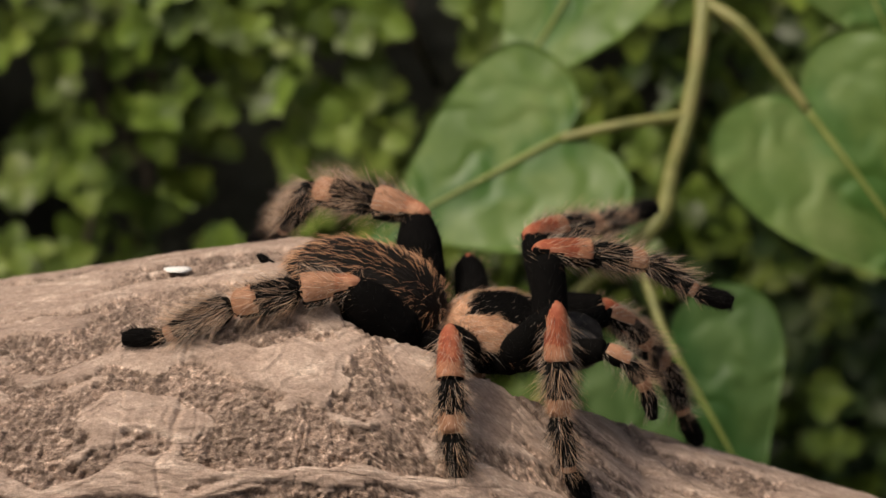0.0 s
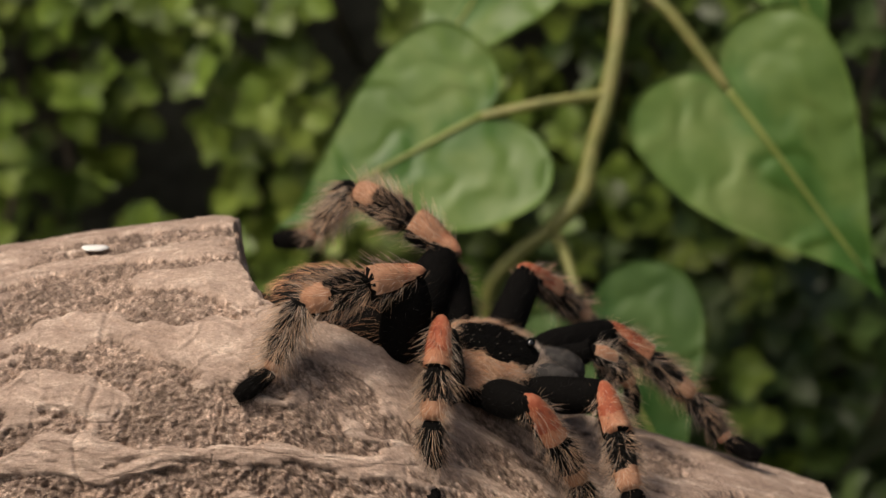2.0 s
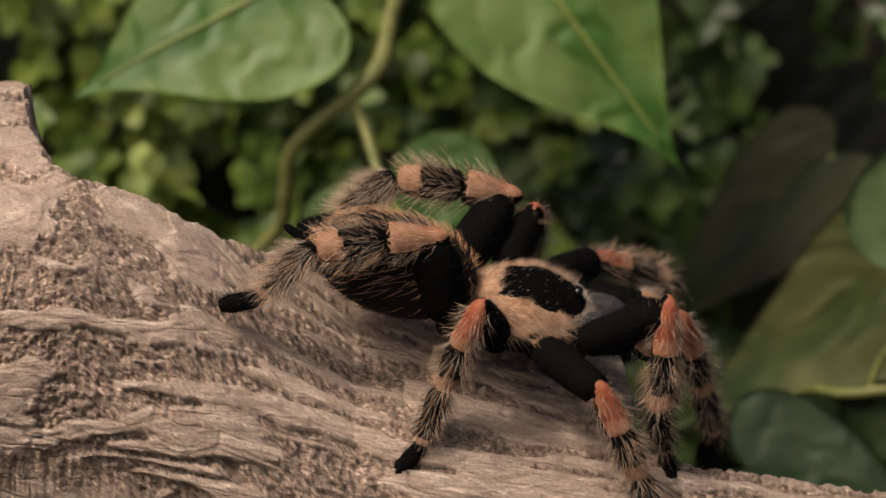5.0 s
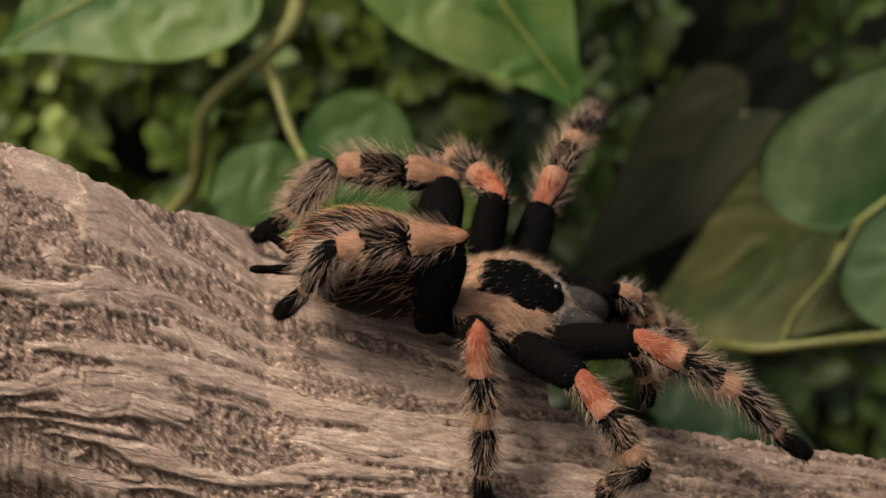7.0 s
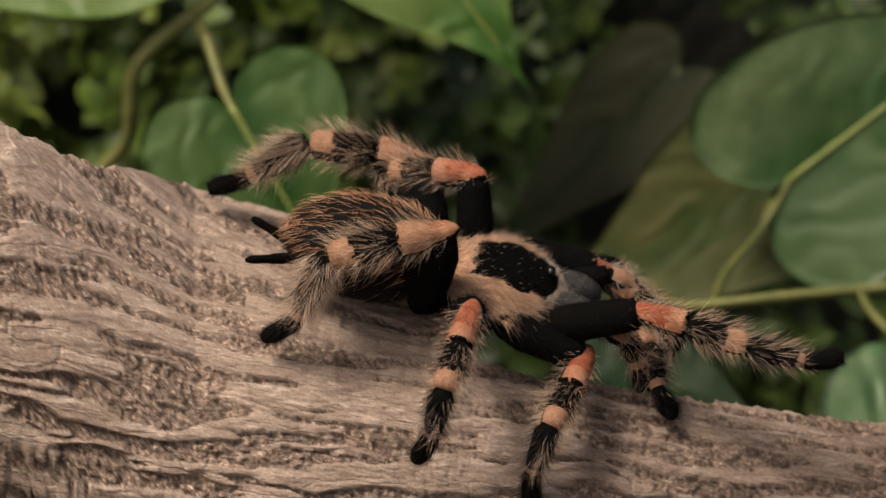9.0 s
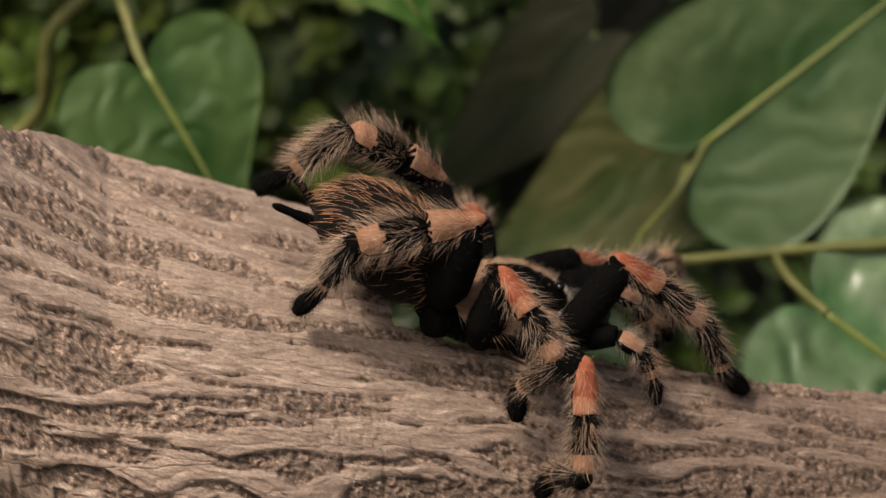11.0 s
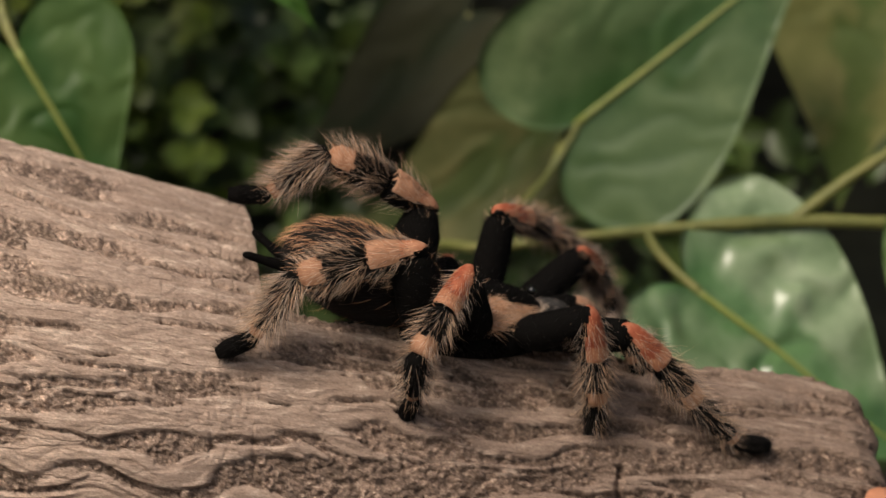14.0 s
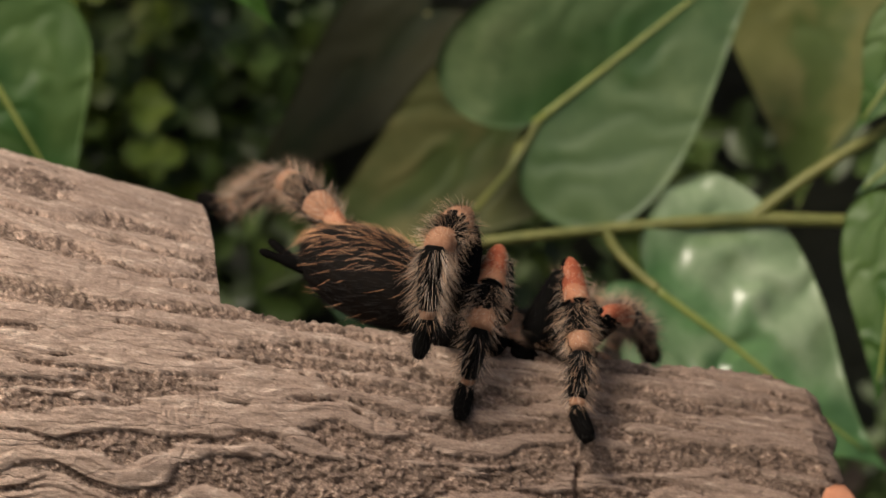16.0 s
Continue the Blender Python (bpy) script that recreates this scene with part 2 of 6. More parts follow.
    fib = ramp(fibre, (0.32, (0.74, 0.72, 0.70)), (0.50, (1.0, 1.0, 1.0)), (0.68, (1.14, 1.13, 1.12)))
    base = mix(0.35, base, fib, "MULTIPLY")
    grain = cells_at(560, (0.75, 1, 1), "F1", 0.0022, true_uv)
    gap = cells_at(560, (0.75, 1, 1), "DISTANCE_TO_EDGE", 0.0022, true_uv)
    clod = cells_at(260, (0.6, 1, 1), "F1", 0.005, true_uv)
    crumbs = ramp(crumb, (0.34, (0.13, 0.092, 0.071)), (0.46, (0.27, 0.194, 0.151)), (0.55, (0.39, 0.288, 0.228)), (0.67, (0.72, 0.575, 0.463)))
    tone = ramp(grain.outputs["Color"], (0.0, (0.55, 0.53, 0.51)), (0.5, (1.0, 1.0, 1.0)), (1.0, (1.55, 1.54, 1.52)))
    crumbs = mix(0.8, crumbs, tone, "MULTIPLY")
    tone2 = ramp(clod.outputs["Color"], (0.0, (0.62, 0.62, 0.60)), (0.5, (1.0, 1.0, 1.0)), (1.0, (1.35, 1.35, 1.34)))
    crumbs = mix(0.7, crumbs, tone2, "MULTIPLY")
    share = N.new("ShaderNodeMapRange")
    share.interpolation_type = "SMOOTHSTEP"
    share.inputs["From Min"].default_value, share.inputs["From Max"].default_value = 0.25, 0.75
    share.inputs["To Min"].default_value, share.inputs["To Max"].default_value = 0.12, 0.97
    L.new(kind.outputs["Fac"], share.inputs["Value"])
    col = mix(share.outputs["Result"], base, crumbs)
    # long thin cracks with the grain, and a finer set between them
    split = cells_at(200, (0.14, 1, 1), "DISTANCE_TO_EDGE", 0.004)
    split_fine = cells_at(520, (0.13, 1, 1), "DISTANCE_TO_EDGE", 0.003)
    col = mix(0.20, col, ramp(split.outputs["Distance"], (0.0, (0.36, 0.31, 0.28)), (0.05, (1.0, 1.0, 1.0)), (0.12, (1.12, 1.12, 1.11))), "MULTIPLY")
    col = mix(0.10, col, ramp(split_fine.outputs["Distance"], (0.0, (0.38, 0.34, 0.32)), (0.06, (1.0, 1.0, 1.0)), (0.16, (1.10, 1.10, 1.09))), "MULTIPLY")
    speck = noise_at(1900, (0.6, 1, 1), 5, 0.8, 0.4, true_uv)
    col = mix(0.65, col, ramp(speck, (0.34, (0.50, 0.48, 0.46)), (0.46, (0.93, 0.93, 0.93)), (0.54, (1.06, 1.06, 1.05)), (0.68, (1.55, 1.54, 1.52))), "MULTIPLY")
    big = ramp(noise_at(16, (0.6, 1, 1), 4, 0.55), (0.36, (0.88, 0.86, 0.85)), (0.64, (1.25, 1.25, 1.24)))
    col = mix(0.85, col, big, "MULTIPLY")
    # light falloff painted along the trunk, with browner bark towards the broken tip
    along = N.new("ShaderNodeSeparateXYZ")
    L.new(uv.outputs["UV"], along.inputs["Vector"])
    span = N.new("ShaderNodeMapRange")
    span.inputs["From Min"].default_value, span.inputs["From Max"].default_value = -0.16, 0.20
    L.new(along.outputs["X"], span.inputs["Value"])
    trunk_tone = ramp(span.outputs["Result"], (0.0, (0.86, 0.86, 0.87)), (0.25, (0.95, 0.95, 0.95)), (0.36, (1.16, 1.16, 1.15)), (0.48, (1.12, 1.12, 1.11)), (0.60, (0.92, 0.92, 0.92)), (0.75, (0.77, 0.76, 0.75)), (1.0, (0.60, 0.58, 0.56)))
    col = mix(1.0, col, trunk_tone, "MULTIPLY")
    L.new(col, b.inputs["Base Color"])

    def maths(operation, *values):
        n = N.new("ShaderNodeMath")
        n.operation = operation
        for slot, v in enumerate(values):
            if isinstance(v, (int, float)):
                n.inputs[slot].default_value = v
            else:
                L.new(v, n.inputs[slot])
        return n.outputs[0]

    dome = N.new("ShaderNodeMapRange")
    dome.inputs["From Max"].default_value = 0.30
    L.new(gap.outputs["Distance"], dome.inputs["Value"])
    bw = N.new("ShaderNodeRGBToBW")
    L.new(grain.outputs["Color"], bw.inputs["Color"])
    rough_part = maths("MULTIPLY_ADD", dome.outputs["Result"], 0.45, maths("MULTIPLY_ADD", bw.outputs["Val"], 0.6, maths("MULTIPLY", crumb, 1.6)))
    flat_part = maths("MULTIPLY_ADD", streak, 0.7, maths("MULTIPLY", fibre, 0.15))
    crack = N.new("ShaderNodeMapRange")
    crack.inputs["From Max"].default_value = 0.05
    L.new(split.outputs["Distance"], crack.inputs["Value"])
    crack_fine = N.new("ShaderNodeMapRange")
    crack_fine.inputs["From Max"].default_value = 0.07
    L.new(split_fine.outputs["Distance"], crack_fine.inputs["Value"])
    flat_part = maths("MULTIPLY_ADD", crack.outputs["Result"], 0.22, maths("MULTIPLY_ADD", crack_fine.outputs["Result"], 0.10, flat_part))
    height = maths("MULTIPLY_ADD", speck, 0.5, maths("MULTIPLY_ADD", rough_part, kind.outputs["Fac"], flat_part))
    bp = N.new("ShaderNodeBump")
    bp.inputs["Strength"].default_value = 0.9
    bp.inputs["Distance"].default_value = 0.0009
    L.new(height, bp.inputs["Height"])
    L.new(bp.outputs["Normal"], b.inputs["Normal"])
    b.inputs["Roughness"].default_value = 0.82
    b.inputs["Specular IOR Level"].default_value = 0.3
    return m


BARK = bark_material()


# ---------- helpers ----------
def mesh_part(name, V, F, mats, parent=None, label="", index=None, smooth=True):
    """Links vertices and faces as one mesh object under a thing."""
    me = bpy.data.meshes.new(name)
    me.from_pydata([tuple(v) for v in V], [], F)
    for m in mats:
        me.materials.append(m)
    if index is not None:
        me.polygons.foreach_set("material_index", np.asarray(index, dtype=np.int32))
    me.polygons.foreach_set("use_smooth", np.full(len(me.polygons), smooth))
    me.update()
    ob = new(name, me)
    if parent:
        ob.parent = parent
    if label:
        tagged(ob, label)
    return ob


def empty(name, at=(0, 0, 0)):
    ob = new(name)
    ob.location = at
    ob.empty_display_size = 0.01
    return ob


def value_noise(p, seed=0):
    """Smooth noise between 0 and 1 at points p (n, 3)."""
    i = np.floor(p).astype(np.int64)
    f = p - i
    f = f * f * (3 - 2 * f)
    out = np.zeros(len(p))
    for dx in (0, 1):
        for dy in (0, 1):
            for dz in (0, 1):
                h = (i[:, 0] + dx) * 374761393 + (i[:, 1] + dy) * 668265263 + (i[:, 2] + dz) * 2147483647 + seed * 974711
                h = (h ^ (h >> 13)) * 1274126177
                r = ((h ^ (h >> 16)) & 0xFFFF) / 65535.0
                w = (f[:, 0] if dx else 1 - f[:, 0]) * (f[:, 1] if dy else 1 - f[:, 1]) * (f[:, 2] if dz else 1 - f[:, 2])
                out += w * r
    return out


def fractal(p, octaves=4, seed=0, gain=0.5):
    out, amp, total = np.zeros(len(p)), 1.0, 0.0
    for o in range(octaves):
        out += amp * value_noise(p * 2.0 ** o, seed + o * 7)
        total += amp
        amp *= gain
    return out / total


# ---------- the log ----------
TILT = radians(12)
RADIUS, AXIS_Y = 0.055, 0.02
RIDGE = [(-0.30, -0.025), (-0.25, -0.005), (-0.18, 0.010), (-0.134, 0.0187), (-0.109, 0.0223), (-0.0909, 0.0245), (-0.0675, 0.0268),
         (-0.05, 0.0255), (-0.03, 0.014), (-0.01, -0.004), (0.0, -0.0115), (0.006, -0.0160), (0.0356, -0.0238), (0.0656, -0.0318),
         (0.10, -0.040), (0.14, -0.049), (0.19, -0.060), (0.21, -0.065)]
BREAK_A = [(-0.0640, 0.0262), (-0.062, 0.0186), (-0.059, 0.0126), (-0.0565, 0.0089), (-0.0443, 0.0046), (-0.0334, -0.0003),
           (-0.0224, -0.0064), (-0.0128, -0.0096), (0, -0.0130), (0.008, -0.0165)]
BREAK_B = [(0.0645, -0.0316), (0.0652, -0.036), (0.0656, -0.052), (0.0781, -0.0555), (0.1018, -0.0591), (0.1379, -0.0649),
           (0.1622, -0.0686), (0.1867, -0.0711), (0.1965, -0.0757), (0.2002, -0.0818)]


def log_axis(x):
    u = np.interp(x, [r[0] for r in RIDGE], [r[1] for r in RIDGE])
    return (u - RADIUS - AXIS_Y * math.sin(TILT)) / math.cos(TILT)


def log_mesh():
    """A weathered trunk whose top is broken away in two places."""
    xs = np.unique(np.concatenate([np.linspace(-0.29, -0.17, 60), np.linspace(-0.17, 0.2, 1150),
                                   np.linspace(-0.066, -0.054, 40), np.linspace(0.063, 0.067, 24)]))
    ang = np.concatenate([np.linspace(-180, -30, 50)[:-1], np.linspace(-30, 100, 400), np.linspace(100, 180, 30)[1:-1]])
    ang = np.radians(ang)
    X, TH = np.meshgrid(xs, ang, indexing="ij")
    arc = RADIUS * TH
    # the grain follows the trunk's general line, not its broken top
    ax = log_axis(np.linspace(-0.45, 0.40, 400))
    kern = np.exp(-(np.arange(-60, 61) / 20.0) ** 2)
    trend = np.interp(xs, np.linspace(-0.45, 0.40, 400)[60:-60], np.convolve(ax, kern / kern.sum(), "valid"))
    trend = trend[len(xs) // 2] + 0.35 * (trend - trend[len(xs) // 2])
    turn = np.clip((TH - radians(15)) / radians(55), 0, 1)
    grain = arc - (log_axis(xs) - trend)[:, None] * turn * turn * (3 - 2 * turn)
    q = np.stack([X.ravel(), grain.ravel(), np.zeros(X.size)], 1)
    qa = np.stack([X.ravel(), arc.ravel(), np.zeros(X.size)], 1)
    warp = fractal(q * (34, 60, 1), 3, 5) - 0.5
    warp2 = fractal(q * (45, 90, 1) + 9, 3, 15) - 0.5
    g = q + np.stack([warp2 * 0.012, warp * 0.013, 0 * warp], 1)
    torn = fractal(qa * (330, 480, 1), 3, 33, 0.6) - 0.5
    crumb = fractal(qa * (950, 1050, 1), 2, 41, 0.65)
    lumps = fractal(qa * (420, 500, 1), 3, 45, 0.6)
    swell = fractal(q * (16, 22, 1), 3, 61) - 0.5
    # smooth weathered plates, long lenses along the trunk, part over crumbling inner bark
    lens = fractal(g * (42, 290, 1), 3, 71, 0.5) + 0.12 * torn
    cover = lens - (0.485 + 0.035 * (fractal(q * (14, 20, 1), 2, 55) - 0.5))
    # the thick end is broken into upright blocks below
    blocks = np.clip((-0.012 - q[:, 0]) / 0.03, 0, 1) * np.clip((TH.ravel() - radians(52)) / radians(14), 0, 1)
    cover = cover - 0.045 * blocks
    plate = np.clip(cover / 0.060 + 0.5, 0, 1)
    plate = plate * plate * (3 - 2 * plate)
    crumble = 1 - plate
    # thin overlapping sheets on the plates end in small ledges
    sheet = fractal(g * (50, 300, 1) + 31, 3, 77, 0.5) * 5.0 + 0.5 * torn
    ledge = np.mod(sheet, 1.0)
    ledge = np.clip(ledge / 0.90, 0, 1) - np.clip((ledge - 0.90) / 0.10, 0, 1)
    fibre = fractal(g * (70, 900, 1), 3, 21, 0.6) - 0.5
    groove = np.exp(-((cover + 0.014) / 0.010) ** 2)
    relief = (0.0034 * swell + 0.0006 * plate + 0.0005 * plate * np.clip(cover / 0.12, 0, 1) - 0.0002 * groove + plate * (0.0004 * ledge + 0.0001 * fibre)
              + (0.12 + 0.88 * crumble) * (0.0016 * (crumb - 0.5) + 0.0018 * (lumps - 0.5)) - 0.0004)
    upright = fractal(qa * (230, 75, 1) + 13, 3, 63, 0.55)
    relief -= 0.0006 * blocks * crumble * np.exp(-((upright - 0.5) / 0.030) ** 2)
    seam = np.exp(-((X.ravel() + 0.0895 + 0.004 * warp2 * 4) / 0.0006) ** 2) * (TH.ravel() > radians(35))
    seam2 = np.exp(-((X.ravel() - 0.1385 - 0.002 * warp2 * 6 + 0.05 * (TH.ravel() - 1.4) * 0.06) / 0.0007) ** 2) * (TH.ravel() > radians(60))
    # short cracks across the grain
    across = fractal(g * (190, 34, 1) + 57, 3, 97, 0.55)
    relief -= 0.0004 * np.exp(-((across - 0.5) / 0.012) ** 2) * np.clip((fractal(q * (50, 60, 1), 2, 99) - 0.55) * 8, 0, 1)
    relief -= 0.0006 * seam + 0.0022 * seam2
    relief = relief.reshape(X.shape)
    fade = np.clip((0.2002 - X) / 0.006, 0, 1) ** 0.5
    r = (RADIUS + relief) * (0.90 + 0.10 * fade)
    Z0 = log_axis(xs)[:, None]
    Y = AXIS_Y - r * np.sin(TH)
    Z = Z0 + r * np.cos(TH)
    # broken tops slope down towards the back
    su, cu = math.sin(TILT), math.cos(TILT)
    for brk in (BREAK_A, BREAK_B):
        bx = np.array([b[0] for b in brk])
        lim_u = np.interp(xs, bx, [b[1] for b in brk])
        inside = (xs >= bx[0]) & (xs <= bx[-1] + (0.01 if brk is BREAK_B else 0))
        uc = AXIS_Y * su + log_axis(xs) * cu
        k = np.clip((lim_u - uc) / RADIUS, -1, 1)
        s = np.sqrt(1 - k * k)
        ry = AXIS_Y + RADIUS * (k * su - s * cu)
        rz = log_axis(xs) + RADIUS * (k * cu + s * su)
        jag = (fractal(np.stack([xs * 900, xs * 0, xs * 0], 1), 3, 81) - 0.5) * 0.0016
        lim = (rz + jag)[:, None] - math.tan(radians(28)) * (Y - ry[:, None])
        inside = np.broadcast_to(inside[:, None], X.shape)
        if brk is BREAK_A:
            # the step leans back, away to the left
            chip = fractal(np.stack([TH.ravel() * 60, X.ravel() * 260, X.ravel() * 0], 1), 3, 83, 0.6).reshape(X.shape) - 0.5
            xb = X + 0.75 * np.clip(Y - 0.024, 0, 1) + 0.0042 * chip
            inside = (xb >= bx[0]) & (xb <= bx[-1] + 0.02)
            rzb, ryb = np.interp(xb, xs, rz + jag), np.interp(xb, xs, ry)
            lim = rzb - math.tan(radians(28)) * (Y - ryb)
        lim = lim + 0.35 * relief
        Z = np.where(inside & (Z > lim), lim, Z)
    # the far end is broken at a slant
    end = np.clip((X - 0.185) / 0.0152, 0, 1)
    X = X - end * 0.010 * np.clip((TH - 0.9) / 1.6, 0, 1)
    X = X + end * 0.0012 * (2 * fractal(np.stack([TH.ravel() * 9, TH.ravel() * 0, TH.ravel() * 0], 1), 3, 91).reshape(X.shape) - 1)
    nx, na = X.shape
    V = np.stack([X.ravel(), Y.ravel(), Z.ravel()], 1)
    ii, jj = np.meshgrid(np.arange(nx - 1), np.arange(na), indexing="ij")
    a = (ii * na + jj).ravel()
    b = (ii * na + (jj + 1) % na).ravel()
    faces = np.stack([a, b, b + na, a + na], 1)
    caps = [list(range(na))[::-1], [(nx - 1) * na + j for j in range(na)]]
    ca, cb = len(V), len(V) + 1
    V = np.concatenate([V, [[xs[0], AXIS_Y, Z0[0, 0]], [0.192, AXIS_Y, Z0[-1, 0]]]])
    tri = [(ca, (j + 1) % na, j) for j in range(na)] + [(cb, (nx - 1) * na + j, (nx - 1) * na + (j + 1) % na) for j in range(na)]
    me = bpy.data.meshes.new("tree_log")
    me.from_pydata(V, [], faces.tolist() + tri)
    uv = me.uv_layers.new(name="arc")
    loops = np.empty(len(me.loops), dtype=np.int32)
    me.loops.foreach_get("vertex_index", loops)
    flat = np.concatenate([np.stack([q[:, 0], q[:, 1]], 1), [[0, 0], [0, 0]]])[loops]
    uv.data.foreach_set("uv", flat.astype(np.float32).ravel())
    round_uv = me.uv_layers.new(name="round")
    flat = np.concatenate([qa[:, :2], [[0, 0], [0, 0]]])[loops]
    round_uv.data.foreach_set("uv", flat.astype(np.float32).ravel())
    at = me.attributes.new("crumble", "FLOAT", "POINT")
    at.data.foreach_set("value", np.concatenate([crumble, [0, 0]]).astype(np.float32))
    me.materials.append(BARK)
    me.polygons.foreach_set("use_smooth", np.ones(len(me.polygons), dtype=bool))
    me.update()
    return me


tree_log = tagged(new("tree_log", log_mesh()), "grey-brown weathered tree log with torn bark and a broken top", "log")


def ground():
    xs, ys = np.linspace(-3, 3, 160), np.linspace(-3, 3, 160)
    xs, ys = np.sign(xs) * np.abs(xs / 3) ** 2.2 * 3, np.sign(ys) * np.abs(ys / 3) ** 2.2 * 3
    X, Y = np.meshgrid(xs, ys, indexing="ij")
    q = np.stack([X.ravel() * 14, Y.ravel() * 14, 0 * X.ravel()], 1)
    Z = log_axis(np.clip(X, -0.28, 0.2)) - RADIUS + 0.006 - 0.02 * np.clip(np.abs(Y) / 0.3, 0, 1) + 0.008 * (fractal(q, 4, 3).reshape(X.shape) - 0.5)
    n = len(ys)
    F = [(i * n + j, (i + 1) * n + j, (i + 1) * n + j + 1, i * n + j + 1) for i in range(len(xs) - 1) for j in range(n - 1)]
    ob = mesh_part("ground", np.stack([X.ravel(), Y.ravel(), Z.ravel()], 1), F, [SOIL])
    tagged(ob, "dark damp soil under the log", "ground", kind="structure")


ground()


# ---------- the tarantula ----------
def unit(v):
    return v / max(np.linalg.norm(v), 1e-9)


class Shape:
    """Collects rings, hairs and their materials for one mesh."""

    def __init__(self, rng):
        self.V, self.F, self.I, self.rng = [], [], [], rng

    def grid(self, P, index):
        """A closed ring surface from an (n, m, 3) grid; index(i, j) gives the material."""
        n, m = P.shape[:2]
        o = len(self.V)
        self.V += [tuple(p) for p in P.reshape(-1, 3)]
        for i in range(n - 1):
            for j in range(m):
                a, b = o + i * m + j, o + i * m + (j + 1) % m
                self.F.append((a, b, b + m, a + m))
                self.I.append(index(i, j))
        self.F.append(tuple(o + j for j in range(m))[::-1])
        self.I.append(index(0, 0))
        self.F.append(tuple(o + (n - 1) * m + j for j in range(m)))
        self.I.append(index(n - 2, 0))

    def hair(self, p, d, length, bend, thick, mat):
        """One bristle: a thin bent three-sided cone."""
        d = unit(d)
        s = unit(np.cross(d, (0.31, 0.52, 0.79)))
        t = np.cross(d, s)
        mid = p + d * length * 0.55 + bend * 0.25 * length
        tip = p + d * length + bend * length
        o = len(self.V)
        for c, r in ((p, thick), (mid, thick * 0.75)):
            for a in (0, 2.0944, 4.1888):
                self.V.append(tuple(c + r * (math.cos(a) * s + math.sin(a) * t)))
        self.V.append(tuple(tip))
        for k in range(3):
            n = (k + 1) % 3
            self.F += [(o + k, o + n, o + 3 + n, o + 3 + k), (o + 3 + k, o + 3 + n, o + 6)]
            self.I += [mat, mat]

    def build(self, name, mats, parent, label=""):
        return mesh_part(name, self.V, self.F, mats, parent, label, self.I)


FUR = [BLACK, ORANGE, PEACH, CARAPACE_TAN, GREYFUR, DARKHAIR, TANHAIR, PALEHAIR, RUSTHAIR, SOFTORANGE, VELVETHAIR, BROWNFUR]
fBLACK, fORANGE, fPEACH, fTAN, fGREY, hDARK, hTAN, hPALE, hRUST, fSOFT, hVELVET, fBROWN = range(12)


def limb(name, length, profile, bands, tufts, parent, rng, label="", around=14, steps=14, start=0.0):
    """A leg segment along +z, its back towards +x. profile: (place, radius); bands: (from, to, material, dorsal only);
    tufts: (from, to, how many, hair material, shortest, longest, lean, all round)."""
    s = Shape(rng)
    zz = np.linspace(start, 1, steps)
    rad = np.interp(zz, [p[0] for p in profile], [p[1] for p in profile])
    aa = np.linspace(0, 2 * math.pi, around, endpoint=False)
    P = np.zeros((steps, around, 3))
    for i in range(steps):
        P[i, :, 0], P[i, :, 1], P[i, :, 2] = rad[i] * np.cos(aa) * 1.04, rad[i] * np.sin(aa) * 0.96, zz[i] * length

    def index(i, j):
        z = (zz[i] + zz[min(i + 1, steps - 1)]) / 2 + rng.uniform(-0.012, 0.012)
        for lo, hi, mat, half in bands:
            limit = half(z) if callable(half) else half
            if lo <= z <= hi and (not limit or math.cos(aa[j] + math.pi / around) > limit):
                return mat
        return fBLACK

    s.grid(P, index)
    for lo, hi, count, mat, short, long, lean, dorsal in tufts:
        for _ in range(count):
            z, a = rng.uniform(lo, hi), rng.uniform(0, 2 * math.pi)
            if dorsal and math.cos(a) < -0.35 and rng.random() < dorsal:
                continue
            n = np.array([math.cos(a), math.sin(a), 0])
            r = np.interp(z, zz, rad)
            p = np.array([r * n[0], r * n[1], z * length])
            tilt = lean * rng.uniform(0.6, 1.3)
            d = n + np.array([0, 0, tilt]) + rng.normal(0, 0.20, 3)
            s.hair(p, d, rng.uniform(short, long), 0.10 * n + np.array([0, 0, 0.22]) + rng.normal(0, 0.10, 3), 0.000030, mat)
    return s.build(name, FUR, parent, label)


SEGMENTS = {1: (0.0205, 0.0105, 0.0128, 0.0122, 0.0082), 2: (0.0180, 0.0102, 0.0114, 0.0118, 0.0082),
            3: (0.0145, 0.0097, 0.0110, 0.0124, 0.0082), 4: (0.0205, 0.0104, 0.0144, 0.0152, 0.0090)}
HIPS = {1: (0.0115, 0.009), 2: (0.003, 0.0115), 3: (-0.006, 0.0115), 4: (-0.0165, 0.009)}
LEGS = {}
tarantula = tagged(empty("tarantula"), "black tarantula with orange knees and tan bristles walking on the log", "spider")


